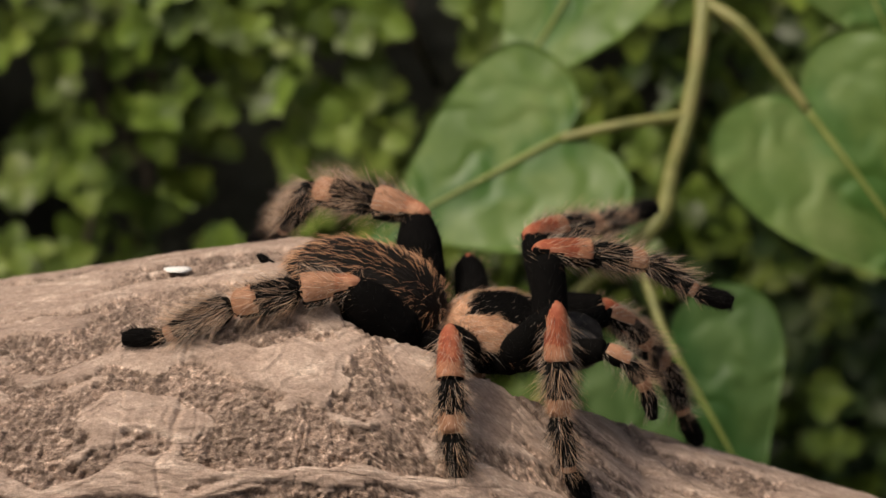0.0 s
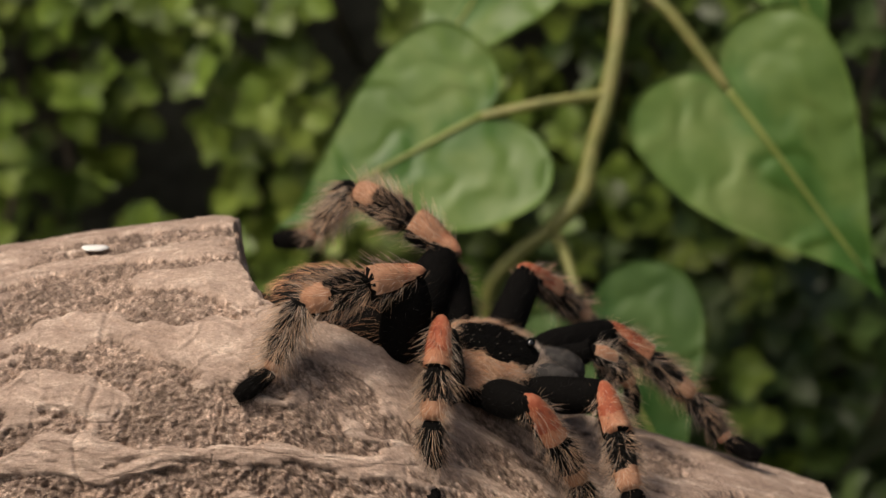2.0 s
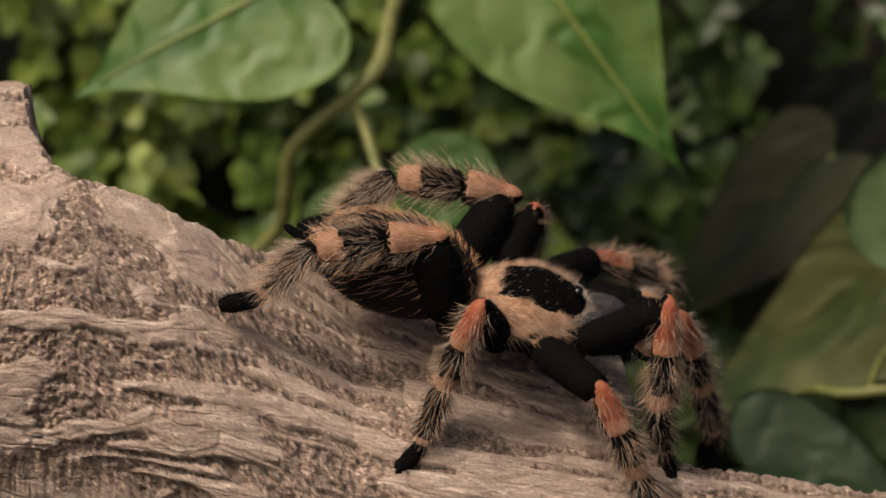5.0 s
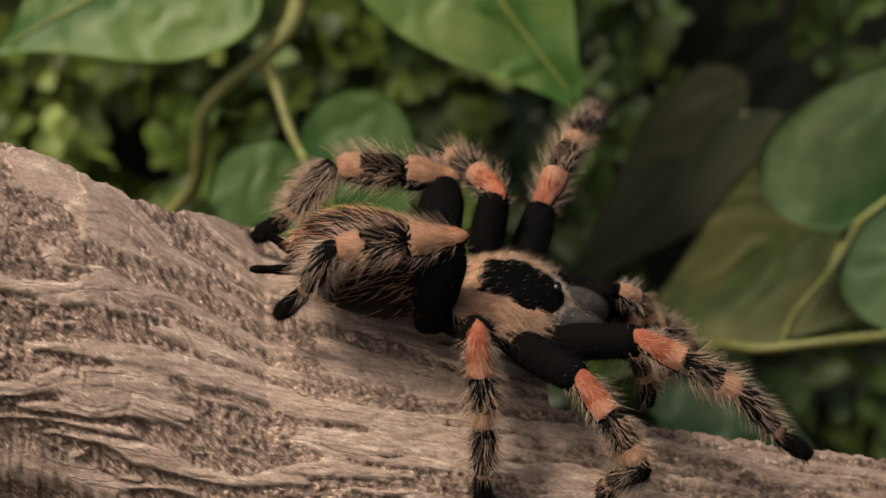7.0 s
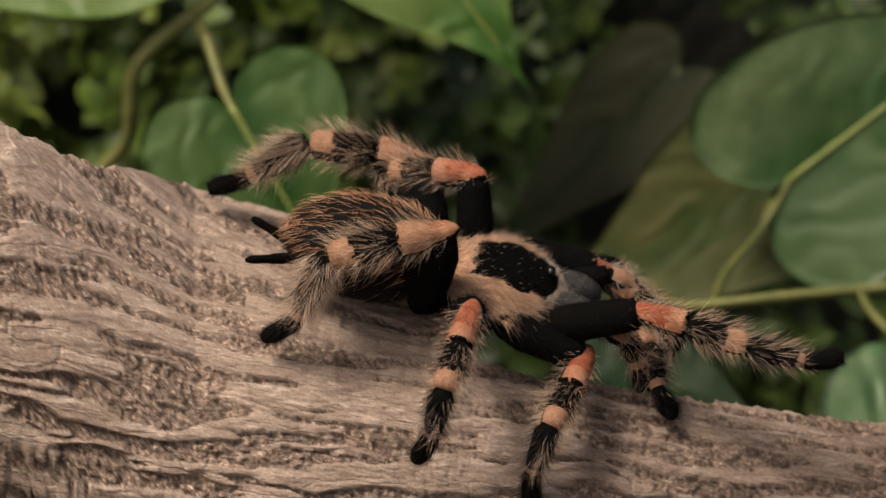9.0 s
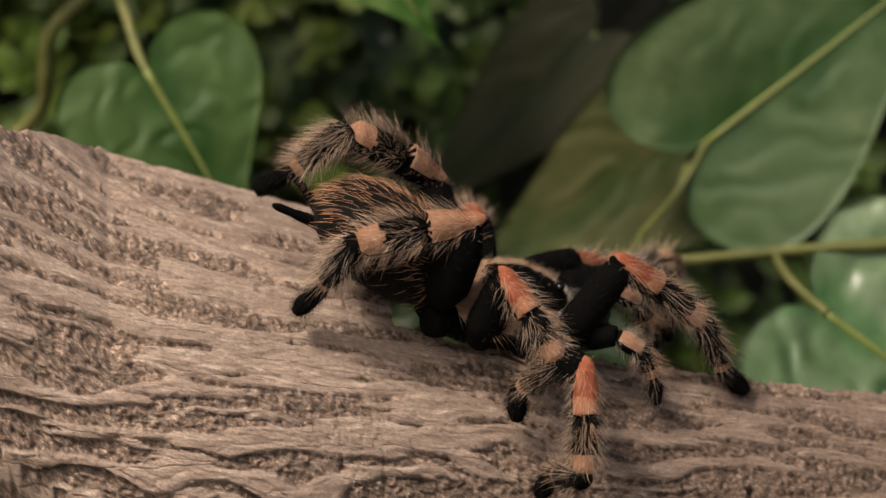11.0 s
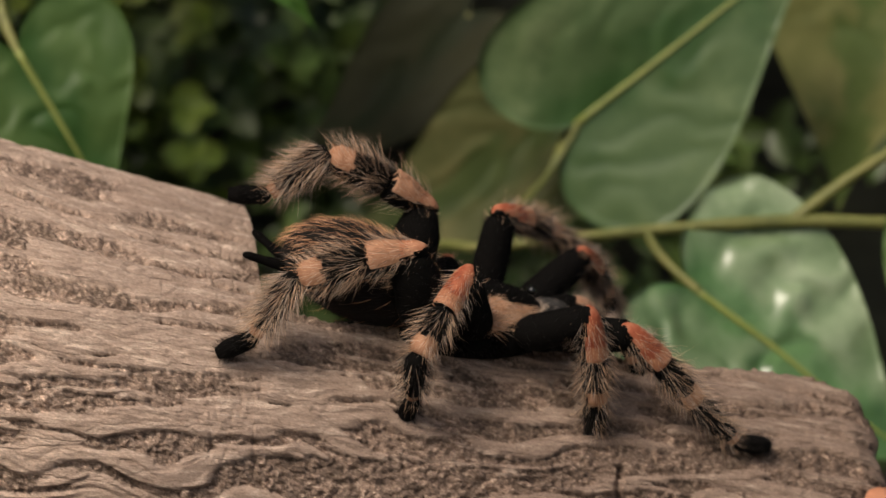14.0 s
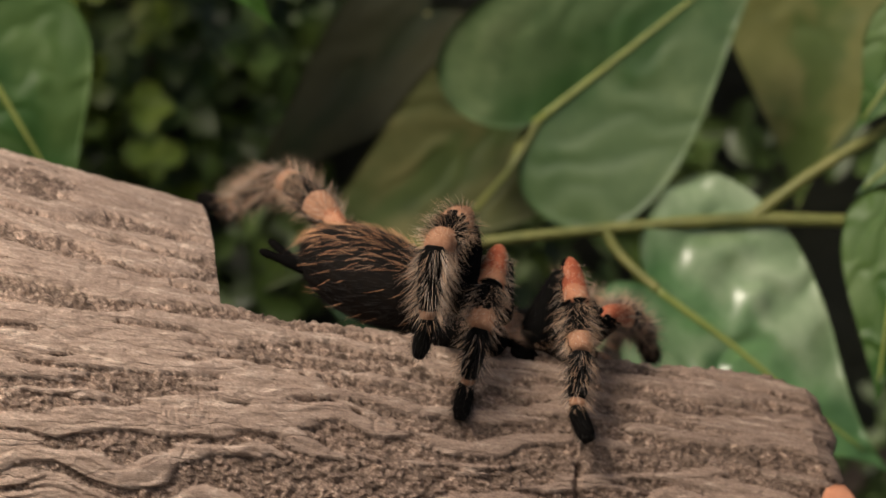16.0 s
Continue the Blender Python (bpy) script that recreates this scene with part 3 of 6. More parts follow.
def build_leg(key):
    number, side = int(key[1]), -1 if key[0] == "R" else 1
    fl, pl, tl, ml, al = SEGMENTS[number]
    rng = np.random.default_rng(100 + number + (10 if side > 0 else 0))
    hx, hy = HIPS[number]
    inner, outer = np.array([hx * 0.62, side * 0.004, -0.0035]), np.array([hx * 1.02, side * (hy + 0.001), -0.002])
    coxa_len = np.linalg.norm(outer - inner)
    leg = limb("leg", coxa_len, [(0, 0.0028), (0.7, 0.0036), (1, 0.0030)], [], [(0.2, 1, 70, hDARK, 0.001, 0.003, 0.4, 0)], tarantula, rng)
    leg.matrix_basis = Matrix.LocRotScale(inner, Vector(outer - inner).to_track_quat("Z", "X"), None)
    k = 1.40 if number == 4 else 1.14
    hind = number == 4

    def drop(z):
        """The bare knee patch: pointed at the femur, broad and cut straight at the far end."""
        return np.interp(z, (-0.26, -0.10, 0.25, 0.6, 1.0), (0.75, 0.38, 0.05, -0.12, -0.08))

    parts = [
        limb("femur", fl, [(0, 0.0024), (0.08, 0.0035), (0.25, 0.0052 if hind else 0.0040), (0.7, 0.0049 if hind else 0.0037), (0.92, 0.0034), (1, 0.0012)], [],
             [(0.05, 1, 620, hVELVET, 0.0005, 0.0013, 1.1, 0), (0.05, 1, 90, hDARK, 0.0014, 0.0030, 0.8, 0), (0.86, 1, 26, hTAN, 0.001, 0.0025, 0.6, 0)], leg, rng, around=18),
        limb("patella", pl, [(-0.26, 0.0004), (-0.20, 0.0013), (-0.05, 0.0021), (0.2, 0.0026), (0.6, 0.0026 * k), (0.9, 0.0027 * k), (0.97, 0.0025 * k), (1, 0.0016)],
             [(-0.3, 0.30 if hind else 0.62, fSOFT if hind else fORANGE, drop), (0.25, 0.97, fPEACH if hind else fSOFT, drop)],
             [(0.0, 0.95, 110, hPALE, 0.0018, 0.0042, 0.9, 0), (-0.1, 0.95, 260, hRUST, 0.0004, 0.0009, 2.2, 0.95), (0.05, 0.95, 190, hDARK, 0.0010, 0.0028, 1.2, 0), (0.1, 1, 60, hTAN, 0.0026, 0.0050, 0.7, 0.2)], leg, rng, "orange-red knee segment", around=26, steps=26, start=-0.26),
        limb("tibia", tl, [(0, 0.0018), (0.12, 0.0025 * k), (0.6, 0.0024 * k), (0.92, 0.0022 * k), (1, 0.0018)],
             [(0.66, 1.02, fPEACH, -0.25)],
             [(0.02, 0.66, 150 if not hind else 260, hTAN, 0.0026, 0.0056, 1.0, 0.25), (0.05, 0.98, 120 if not hind else 170, hPALE, 0.0024, 0.0050, 0.9, 0), (0, 0.66, 520, hDARK, 0.0010, 0.0028, 1.0, 0),
              (0.64, 1, 190, hRUST, 0.0004, 0.0010, 1.8, 0), (0.66, 1, 60, hTAN, 0.0020, 0.0046, 0.9, 0)], leg, rng, around=20, steps=20),
        limb("metatarsus", ml, [(0, 0.0018), (0.15, 0.0023 * k), (0.7, 0.0019 * k), (1, 0.0015)],
             [(0.88, 1.02, fPEACH, 0)],
             [(0.02, 0.92, 140 if not hind else 520, hTAN, 0.0026, 0.0054, 1.1, 0.8), (0.02, 0.92, 110 if not hind else 520, hPALE, 0.0024, 0.0046 if not hind else 0.0058, 1.0, 0.6), (0, 0.88, 620, hDARK, 0.0010, 0.0026, 1.0, 0)], leg, rng, around=18, steps=18),
        limb("tarsus", al, [(0, 0.0013), (0.2, 0.0019), (0.75, 0.0020), (1, 0.0012)], [],
             [(0.0, 1, 420, hVELVET, 0.0005, 0.0014, 0.9, 0), (0.0, 1, 130, hDARK, 0.0008, 0.0019, 0.9, 0), (0, 0.2, 24, hTAN, 0.001, 0.0026, 1.1, 0)], leg, rng)]
    LEGS[key] = (leg, parts)


for key in ("R1", "R2", "R3", "R4", "L1", "L2", "L3", "L4"):
    build_leg(key)


def build_body():
    rng = np.random.default_rng(7)
    # carapace: a low dome, black in the middle with a tan fur border
    s = Shape(rng)
    n, m = 26, 80
    P = np.zeros((n, m, 3))
    for i in range(n):
        f = 1.0 - i / (n - 1) * 0.98
        for j in range(m):
            a = 2 * math.pi * j / m
            x, y = 0.0140 * math.cos(a), 0.0118 * math.sin(a)
            y *= 1.0 - 0.22 * max(x / 0.0140, 0) ** 1.5
            h = 0.0066 * (1 - f ** 2.6) + 0.0006 * math.exp(-((f * x - 0.0098) ** 2 + (f * y) ** 2) / 0.00001)
            groove = 0.0007 * math.exp(-((f * x + 0.003) ** 2 + (f * y) ** 2) / 0.000006)
            P[i, j] = (f * x, f * y, h - groove - 0.0006)

    def shield(x, y):
        """The bare black patch: narrow behind, widest in front, with a ragged rim."""
        edge = 0.030 * math.sin(11 * x + 3) + 0.028 * math.sin(23 * y + 17 * x)
        return -0.50 < x + edge < 0.84 and abs(y) + edge < 0.40 + 0.20 * min(max((x + 0.5) / 0.7, 0), 1)

    def index(i, j):
        f, a = 1.0 - (i + 0.5) / (n - 1) * 0.98, 2 * math.pi * (j + 0.5) / m
        x, y = f * math.cos(a), f * math.sin(a)
        inside = shield(x, y)
        return fBLACK if inside else fTAN

    s.grid(P, index)
    for _ in range(6500):
        f, a = math.sqrt(rng.uniform(0.0, 1.0)), rng.uniform(0, 2 * math.pi)
        x, y = f * math.cos(a), f * math.sin(a)
        inside = shield(x, y)
        px, py = 0.0140 * x, 0.0118 * y * (1.0 - 0.22 * max(math.cos(a), 0) ** 1.5)
        p = np.array([px, py, 0.0066 * (1 - f ** 2.6) - 0.0006])
        nrm = np.array([x * f, y * f, 0.8])
        if inside:
            s.hair(p, nrm + (0.9, 0, 0) + rng.normal(0, 0.2, 3), rng.uniform(0.0004, 0.0010), np.array([0.2, 0, 0]), 0.00004, hVELVET if rng.random() < 0.985 else hPALE)
        else:
            long = rng.uniform(0.0014, 0.0036) * (1.0 + 0.9 * max(f - 0.75, 0) * 4 * abs(math.sin(a)))
            lie = 0.9 if x < 0.55 else -0.2
            wave = 0.7 * math.sin(9 * x + 4 * y) + 0.5 * math.sin(25 * x - 8 * y)
            s.hair(p, nrm * 0.55 + (lie, 0.7 * y + wave, 0) + rng.normal(0, 0.30, 3), long, np.array([0.2, 0.2 * y, -0.30]), 0.000042, hPALE if x > 0.80 or rng.random() < 0.2 else (hRUST if rng.random() < 0.30 else hTAN))
    # a cream fringe along the front edge
    for _ in range(1300):
        a, f = rng.uniform(-1.25, 1.25), rng.uniform(0.84, 1.0)
        x, y = f * math.cos(a), f * math.sin(a)
        p = np.array([0.0140 * x, 0.0118 * y * (1.0 - 0.22 * max(math.cos(a), 0) ** 1.5), 0.0066 * (1 - f ** 2.6) - 0.0004])
        s.hair(p, np.array([0.5 * x, 0.8 * y, 0.75]) + rng.normal(0, 0.22, 3), rng.uniform(0.0010, 0.0024), np.array([0.15 * x, 0.3 * y, -0.35]), 0.000042, hPALE)
    carapace = s.build("carapace", FUR, tarantula, "black shield with a tan fur border")
    tub = []
    for i in range(7):
        for j in range(10):
            e, a = math.pi * i / 6, 2 * math.pi * j / 10
            tub.append((0.0096 + 0.0011 * math.sin(e) * math.cos(a), 0.0014 * math.sin(e) * math.sin(a), 0.0052 + 0.0010 * math.cos(e)))
    F = [(i * 10 + j, i * 10 + (j + 1) % 10, (i + 1) * 10 + (j + 1) % 10, (i + 1) * 10 + j) for i in range(6) for j in range(10)]
    mesh_part("eye_tubercle", tub, F, [EYE], carapace, "glossy black eye mound")

    def ball(name, centre, size, mat, tufts, parent, label="", seed=1, top=False):
        g = np.random.default_rng(seed)
        b = Shape(g)
        n, m = 18, 24
        Q = np.zeros((n, m, 3))
        for i in range(n):
            e = math.pi * (0.02 + 0.96 * i / (n - 1))
            for j in range(m):
                a = 2 * math.pi * j / m
                Q[i, j] = np.array(centre) + np.array(size) * (-math.cos(e), math.sin(e) * math.sin(a), math.sin(e) * math.cos(a))
        b.grid(Q, lambda i, j: mat)
        for count, hair_mat, short, long, lean, thick in tufts:
            for _ in range(count):
                v = unit(g.normal(0, 1, 3))
                if top and v[2] < 0.10 and hair_mat != hDARK and g.random() < 0.93:
                    continue
                p = np.array(centre) + np.array(size) * v
                nn = unit(v / np.array(size))
                along = np.array(lean)
                flow = along - nn * np.dot(along, nn)
                size_here = g.uniform(short, long) * (0.45 + 0.55 * min(1, 2.2 * np.linalg.norm(flow) / max(np.linalg.norm(along), 1e-6)))
                d = 0.60 * nn + flow + g.normal(0, 0.16, 3)
                b.hair(p, d, size_here, -0.32 * nn + 0.1 * flow + (0, 0, -0.10) + g.normal(0, 0.06, 3), thick, hair_mat)
        return b.build(name, FUR, parent, label)

    ball("sternum", (-0.003, 0, -0.0050), (0.0165, 0.0095, 0.0050), fBLACK, [(500, hDARK, 0.001, 0.0025, (0.2, 0, -0.3), 0.00007)], tarantula, seed=3)
    for side in (-1, 1):
        ball("chelicera", (0.0152, side * 0.0034, -0.0024), (0.0068, 0.0037, 0.0050), fGREY,
             [(60, hPALE, 0.0006, 0.0016, (0.6, 0, -1.2), 0.00002), (700, hDARK, 0.0006, 0.0016, (0.6, 0, -1.2), 0.00003)], tarantula, "grey furry jaw", seed=11 + side)
        # feeler: four short segments bent forward
        rng2 = np.random.default_rng(40 + side)
        chain = [np.array(c) * (0.001, 0.001 * side, 0.001) for c in ((12, 5, -4), (22.5, 8, 0.5), (28, 9, -1.5), (32, 9.5, -7), (34, 9.5, -14))]
        chain[0] = np.array((0.011, 0.005 * side, -0.004))
        sizes = [("pedipalp", [(0, 0.0020), (0.6, 0.0030), (1, 0.0021)], [], [(0, 1, 120, hDARK, 0.0008, 0.002, 0.6, 0)]),
                 ("patella", [(0, 0.0016), (0.5, 0.0023), (1, 0.0018)], [(0.1, 1, fPEACH, 0.3)], [(0, 1, 120, hPALE, 0.0015, 0.004, 0.6, 0)]),
                 ("tibia", [(0, 0.0016), (0.4, 0.0021), (1, 0.0015)], [(0.72, 1, fPEACH, 0)], [(0, 1, 160, hTAN, 0.002, 0.005, 0.7, 0.4), (0, 0.7, 90, hDARK, 0.001, 0.003, 0.6, 0)]),
                 ("tarsus", [(0, 0.0013), (0.4, 0.0018), (1, 0.0010)], [], [(0, 1, 180, hDARK, 0.0008, 0.002, 0.8, 0), (0, 1, 30, hPALE, 0.001, 0.003, 0.8, 0)])]
        base = None
        for i, (name, prof, bands, tufts) in enumerate(sizes):
            a, b = chain[i], chain[i + 1]
            ob = limb(name, np.linalg.norm(b - a), prof, bands, tufts, base or tarantula, rng2)
            z = unit(b - a)
            x = unit(np.array((0.3, 0.1 * side, 1.0)) - z * np.dot((0.3, 0.1 * side, 1.0), z))
            y = np.cross(z, x)
            m = Matrix(((x[0], y[0], z[0], a[0]), (x[1], y[1], z[1], a[1]), (x[2], y[2], z[2], a[2]), (0, 0, 0, 1)))
            ob.matrix_basis = base.matrix_basis.inverted() @ m if base else m
            base = base or ob
    abdomen = ball("abdomen", (-0.0172, 0, 0.0003), (0.0176, 0.0120, 0.0100), fBROWN,
                   [(1050, hRUST, 0.0030, 0.0056, (-0.9, 0, -0.55), 0.000042), (170, hTAN, 0.0030, 0.0056, (-0.9, 0, -0.50), 0.000036), (1500, hDARK, 0.0014, 0.0034, (-1.2, 0, -0.2), 0.000045)],
                   tarantula, "black abdomen with long rusty bristles", seed=21, top=True)
    for side in (-1, 1):
        ob = limb("spinneret", 0.0105, [(0, 0.0013), (0.45, 0.0011), (0.5, 0.0009), (0.9, 0.0009), (1, 0.0004)], [], [(0, 1, 60, hDARK, 0.0004, 0.001, 0.8, 0)], abdomen, rng)
        d = Vector((-0.9, side * 0.25, -0.02 if side < 0 else 0.25))
        ob.matrix_basis = Matrix.LocRotScale((-0.0320, side * 0.0022, -0.0040), d.to_track_quat("Z", "X"), None)
    return abdomen


abdomen = build_body()


# ---------- plants ----------
def heart_leaf(name, base, tip, width, mat, parent, face=(-0.1, -0.8, 0.55), fold=0.10, droop=0.10, pucker=0.004, waves=4, notch=1.0, seed=0, label="", rib=True):
    """A heart-shaped leaf from its stalk's foot to its tip; face: the way its upper side looks."""
    base, tip = np.array(base), np.array(tip)
    ex = tip - base
    L = np.linalg.norm(ex)
    ex = ex / L
    ez = np.array(face) - ex * np.dot(face, ex)
    ez /= np.linalg.norm(ez)
    ey = np.cross(ez, ex)
    rings, around = 16, 72
    rng = np.random.default_rng(seed)
    ph = rng.uniform(0, 6.28, 4)

    def height(x, y):
        u, v = x / L, abs(y) / width
        side = 1 if y > 0 else -1
        h = fold * width * v ** 1.2 - droop * L * max(u, 0) ** 2 + 0.02 * L * math.sin(2.2 * u * 3 + ph[0]) * v
        s = waves * u - 2.6 * v + 0.35 * math.sin(5.3 * u + ph[2] + side) + 0.25 * math.sin(9.1 * v + ph[3] * side)
        h += pucker * L * math.sin(6.283 * s + ph[1] * (side > 0)) * min(1, 4 * v) * (1.2 - v) * (0.55 + 0.45 * math.sin(7.7 * u + 3 * side * v + ph[0]))
        return h + 0.006 * L * math.sin(11 * u + side * 5 * v + ph[2])

    V, F = [], []
    cx = 0.30
    for r in range(rings + 1):
        f = r / rings
        for j in range(around):
            a = 2 * math.pi * j / around
            hx = 16 * math.sin(a) ** 3 / 32
            hy = 13 * math.cos(a) - 5 * math.cos(2 * a) - 2 * math.cos(3 * a) - math.cos(4 * a)
            lx = (5 - hy) / 22
            if lx < 0:
                lx *= 0.58 * notch
            edge = 1 + 0.015 * math.sin(7 * a + ph[3])
            x = (cx + (lx - cx) * f * edge) * L
            y = hx * f * width * edge
            p = base + ex * x + ey * y + ez * height(x, y)
            V.append(p)
    for r in range(rings):
        for j in range(around):
            k = (j + 1) % around
            F.append((r * around + j, r * around + k, (r + 1) * around + k, (r + 1) * around + j))
    nv = len(V)
    # underside, a little behind
    V += [v - ez * 0.00035 for v in V]
    F += [tuple(i + nv for i in f[::-1]) for f in F]
    F += [(rings * around + j, nv + rings * around + j, nv + rings * around + (j + 1) % around, rings * around + (j + 1) % around) for j in range(around)]
    leaf = mesh_part(name, V, F, [mat], parent, label)
    uv = leaf.data.uv_layers.new(name="blade")
    flat = np.array([(np.dot(v - base, ex) / L, np.dot(v - base, ey) / width) for v in V])
    loops = np.empty(len(leaf.data.loops), dtype=np.int32)
    leaf.data.loops.foreach_get("vertex_index", loops)
    uv.data.foreach_set("uv", flat[loops].astype(np.float32).ravel())
    if rib:
        pts = [base + ex * x + ez * (height(x, 0) + 0.0002) for x in np.linspace(-0.02, 0.86, 16) * L]
        radii = np.linspace(0.0009, 0.0003, 16)
        tube("midrib", pts, radii, VEIN, leaf)
    return leaf


def tube(name, pts, radii, mat, parent, around=10, smooth_steps=0, label="", knobs=0.0, seed=0):
    pts = [np.array(p, dtype=float) for p in pts]
    radii = list(np.broadcast_to(radii, len(pts))) if np.ndim(radii) else [radii] * len(pts)
    if smooth_steps:
        fine, rad = [], []
        for i in range(len(pts) - 1):
            p0, p1, p2, p3 = pts[max(i - 1, 0)], pts[i], pts[i + 1], pts[min(i + 2, len(pts) - 1)]
            for k in range(smooth_steps):
                t = k / smooth_steps
                fine.append(0.5 * (2 * p1 + (p2 - p0) * t + (2 * p0 - 5 * p1 + 4 * p2 - p3) * t * t + (3 * p1 - p0 - 3 * p2 + p3) * t ** 3))
                rad.append(radii[i] * (1 - t) + radii[i + 1] * t)
        pts, radii = fine + [pts[-1]], rad + [radii[-1]]
    rng = np.random.default_rng(seed)
    V, F = [], []
    prev = np.array((0.2, -0.9, 0.3))
    for i, p in enumerate(pts):
        d = unit(pts[min(i + 1, len(pts) - 1)] - pts[max(i - 1, 0)])
        s = unit(prev - d * np.dot(prev, d))
        prev = s
        t = np.cross(d, s)
        r = radii[i] * (1 + knobs * rng.uniform(-1, 1))
        for j in range(around):
            a = 2 * math.pi * j / around
            V.append(p + r * (math.cos(a) * s + math.sin(a) * t))
    for i in range(len(pts) - 1):
        for j in range(around):
            k = (j + 1) % around
            F.append((i * around + j, i * around + k, (i + 1) * around + k, (i + 1) * around + j))
    F += [tuple(range(around))[::-1], tuple((len(pts) - 1) * around + j for j in range(around))]
    return mesh_part(name, V, F, [mat], parent, label)


def pothos_vine():
    vine = tagged(empty("pothos_vine"), "hanging artificial vine with broad green heart-shaped leaves", "plant")
    fork, node = (0.0055, 0.1329, -0.0002), (0.0199, 0.1398, 0.0326)
    tube("stem", [(0.0285, 0.235, 0.22), (0.0261, 0.1880, 0.1151), (0.0242, 0.1508, 0.0604), node, (0.0160, 0.1372, 0.0190), (0.0133, 0.1346, 0.0080), fork],
         [0.0024, 0.0024, 0.0023, 0.0022, 0.0021, 0.0024, 0.0021], STEM, vine, smooth_steps=8, knobs=0.07)
    tube("stem", [fork, (-0.0040, 0.1325, -0.0075), (-0.0094, 0.1330, -0.0145), (-0.0105, 0.1360, -0.0250), (-0.0120, 0.1400, -0.034), (-0.0217, 0.1449, -0.0450)],
         [0.0020, 0.0021, 0.0021, 0.0020, 0.0018, 0.0016], STEM, vine, smooth_steps=8, knobs=0.06, seed=1)
    tube("stem", [fork, (0.0090, 0.1315, -0.0065), (0.0124, 0.1243, -0.0165), (0.0151, 0.1181, -0.0215)], [0.0016, 0.0014, 0.0012, 0.0010], STEM, vine, smooth_steps=8, knobs=0.05, seed=2)
    tube("leaf_stalk", [node, (0.0036, 0.1373, 0.0308), (-0.0121, 0.1387, 0.0271)], [0.0015, 0.0014, 0.0012], STEM, vine, smooth_steps=8, knobs=0.05, seed=3)
    tube("leaf_stalk", [(0.0244, 0.1507, 0.0598), (0.0334, 0.1445, 0.0547), (0.0425, 0.1422, 0.0436), (0.0495, 0.1401, 0.0340)], [0.0017, 0.0016, 0.0015, 0.0012], STEM, vine, smooth_steps=8, knobs=0.05, seed=4)
    heart_leaf("leaf", (-0.0121, 0.1387, 0.0271), (-0.0640, 0.1254, 0.0030), 0.0564, GREEN, vine, seed=1, fold=0.06, face=(0.05, -0.85, 0.5))
    heart_leaf("leaf", (0.0024, 0.1698, 0.0773), (-0.0338, 0.1540, 0.0273), 0.0477, GREEN, vine, seed=2, face=(-0.25, -0.8, 0.5))
    heart_leaf("leaf", (0.0495, 0.1401, 0.0340), (0.0894, 0.1241, -0.0175), 0.0564, GREEN, vine, seed=3, fold=0.07, face=(-0.15, -0.85, 0.45))
    heart_leaf("leaf", (0.0548, 0.1720, 0.0877), (0.0777, 0.1563, 0.0379), 0.0477, GREEN, vine, seed=4)
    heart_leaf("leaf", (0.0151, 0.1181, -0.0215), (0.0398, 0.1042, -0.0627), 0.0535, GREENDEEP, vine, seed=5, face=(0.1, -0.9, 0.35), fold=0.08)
    for a, b in (((0.0024, 0.1698, 0.0773), (0.0250, 0.170, 0.100)), ((0.0548, 0.1720, 0.0877), (0.0262, 0.195, 0.125))):
        tube("leaf_stalk", [b, ((a[0] + b[0]) / 2, a[1], (a[2] + b[2]) / 2 + 0.004), a], [0.0016, 0.0014, 0.0012], STEM, vine, smooth_steps=6)


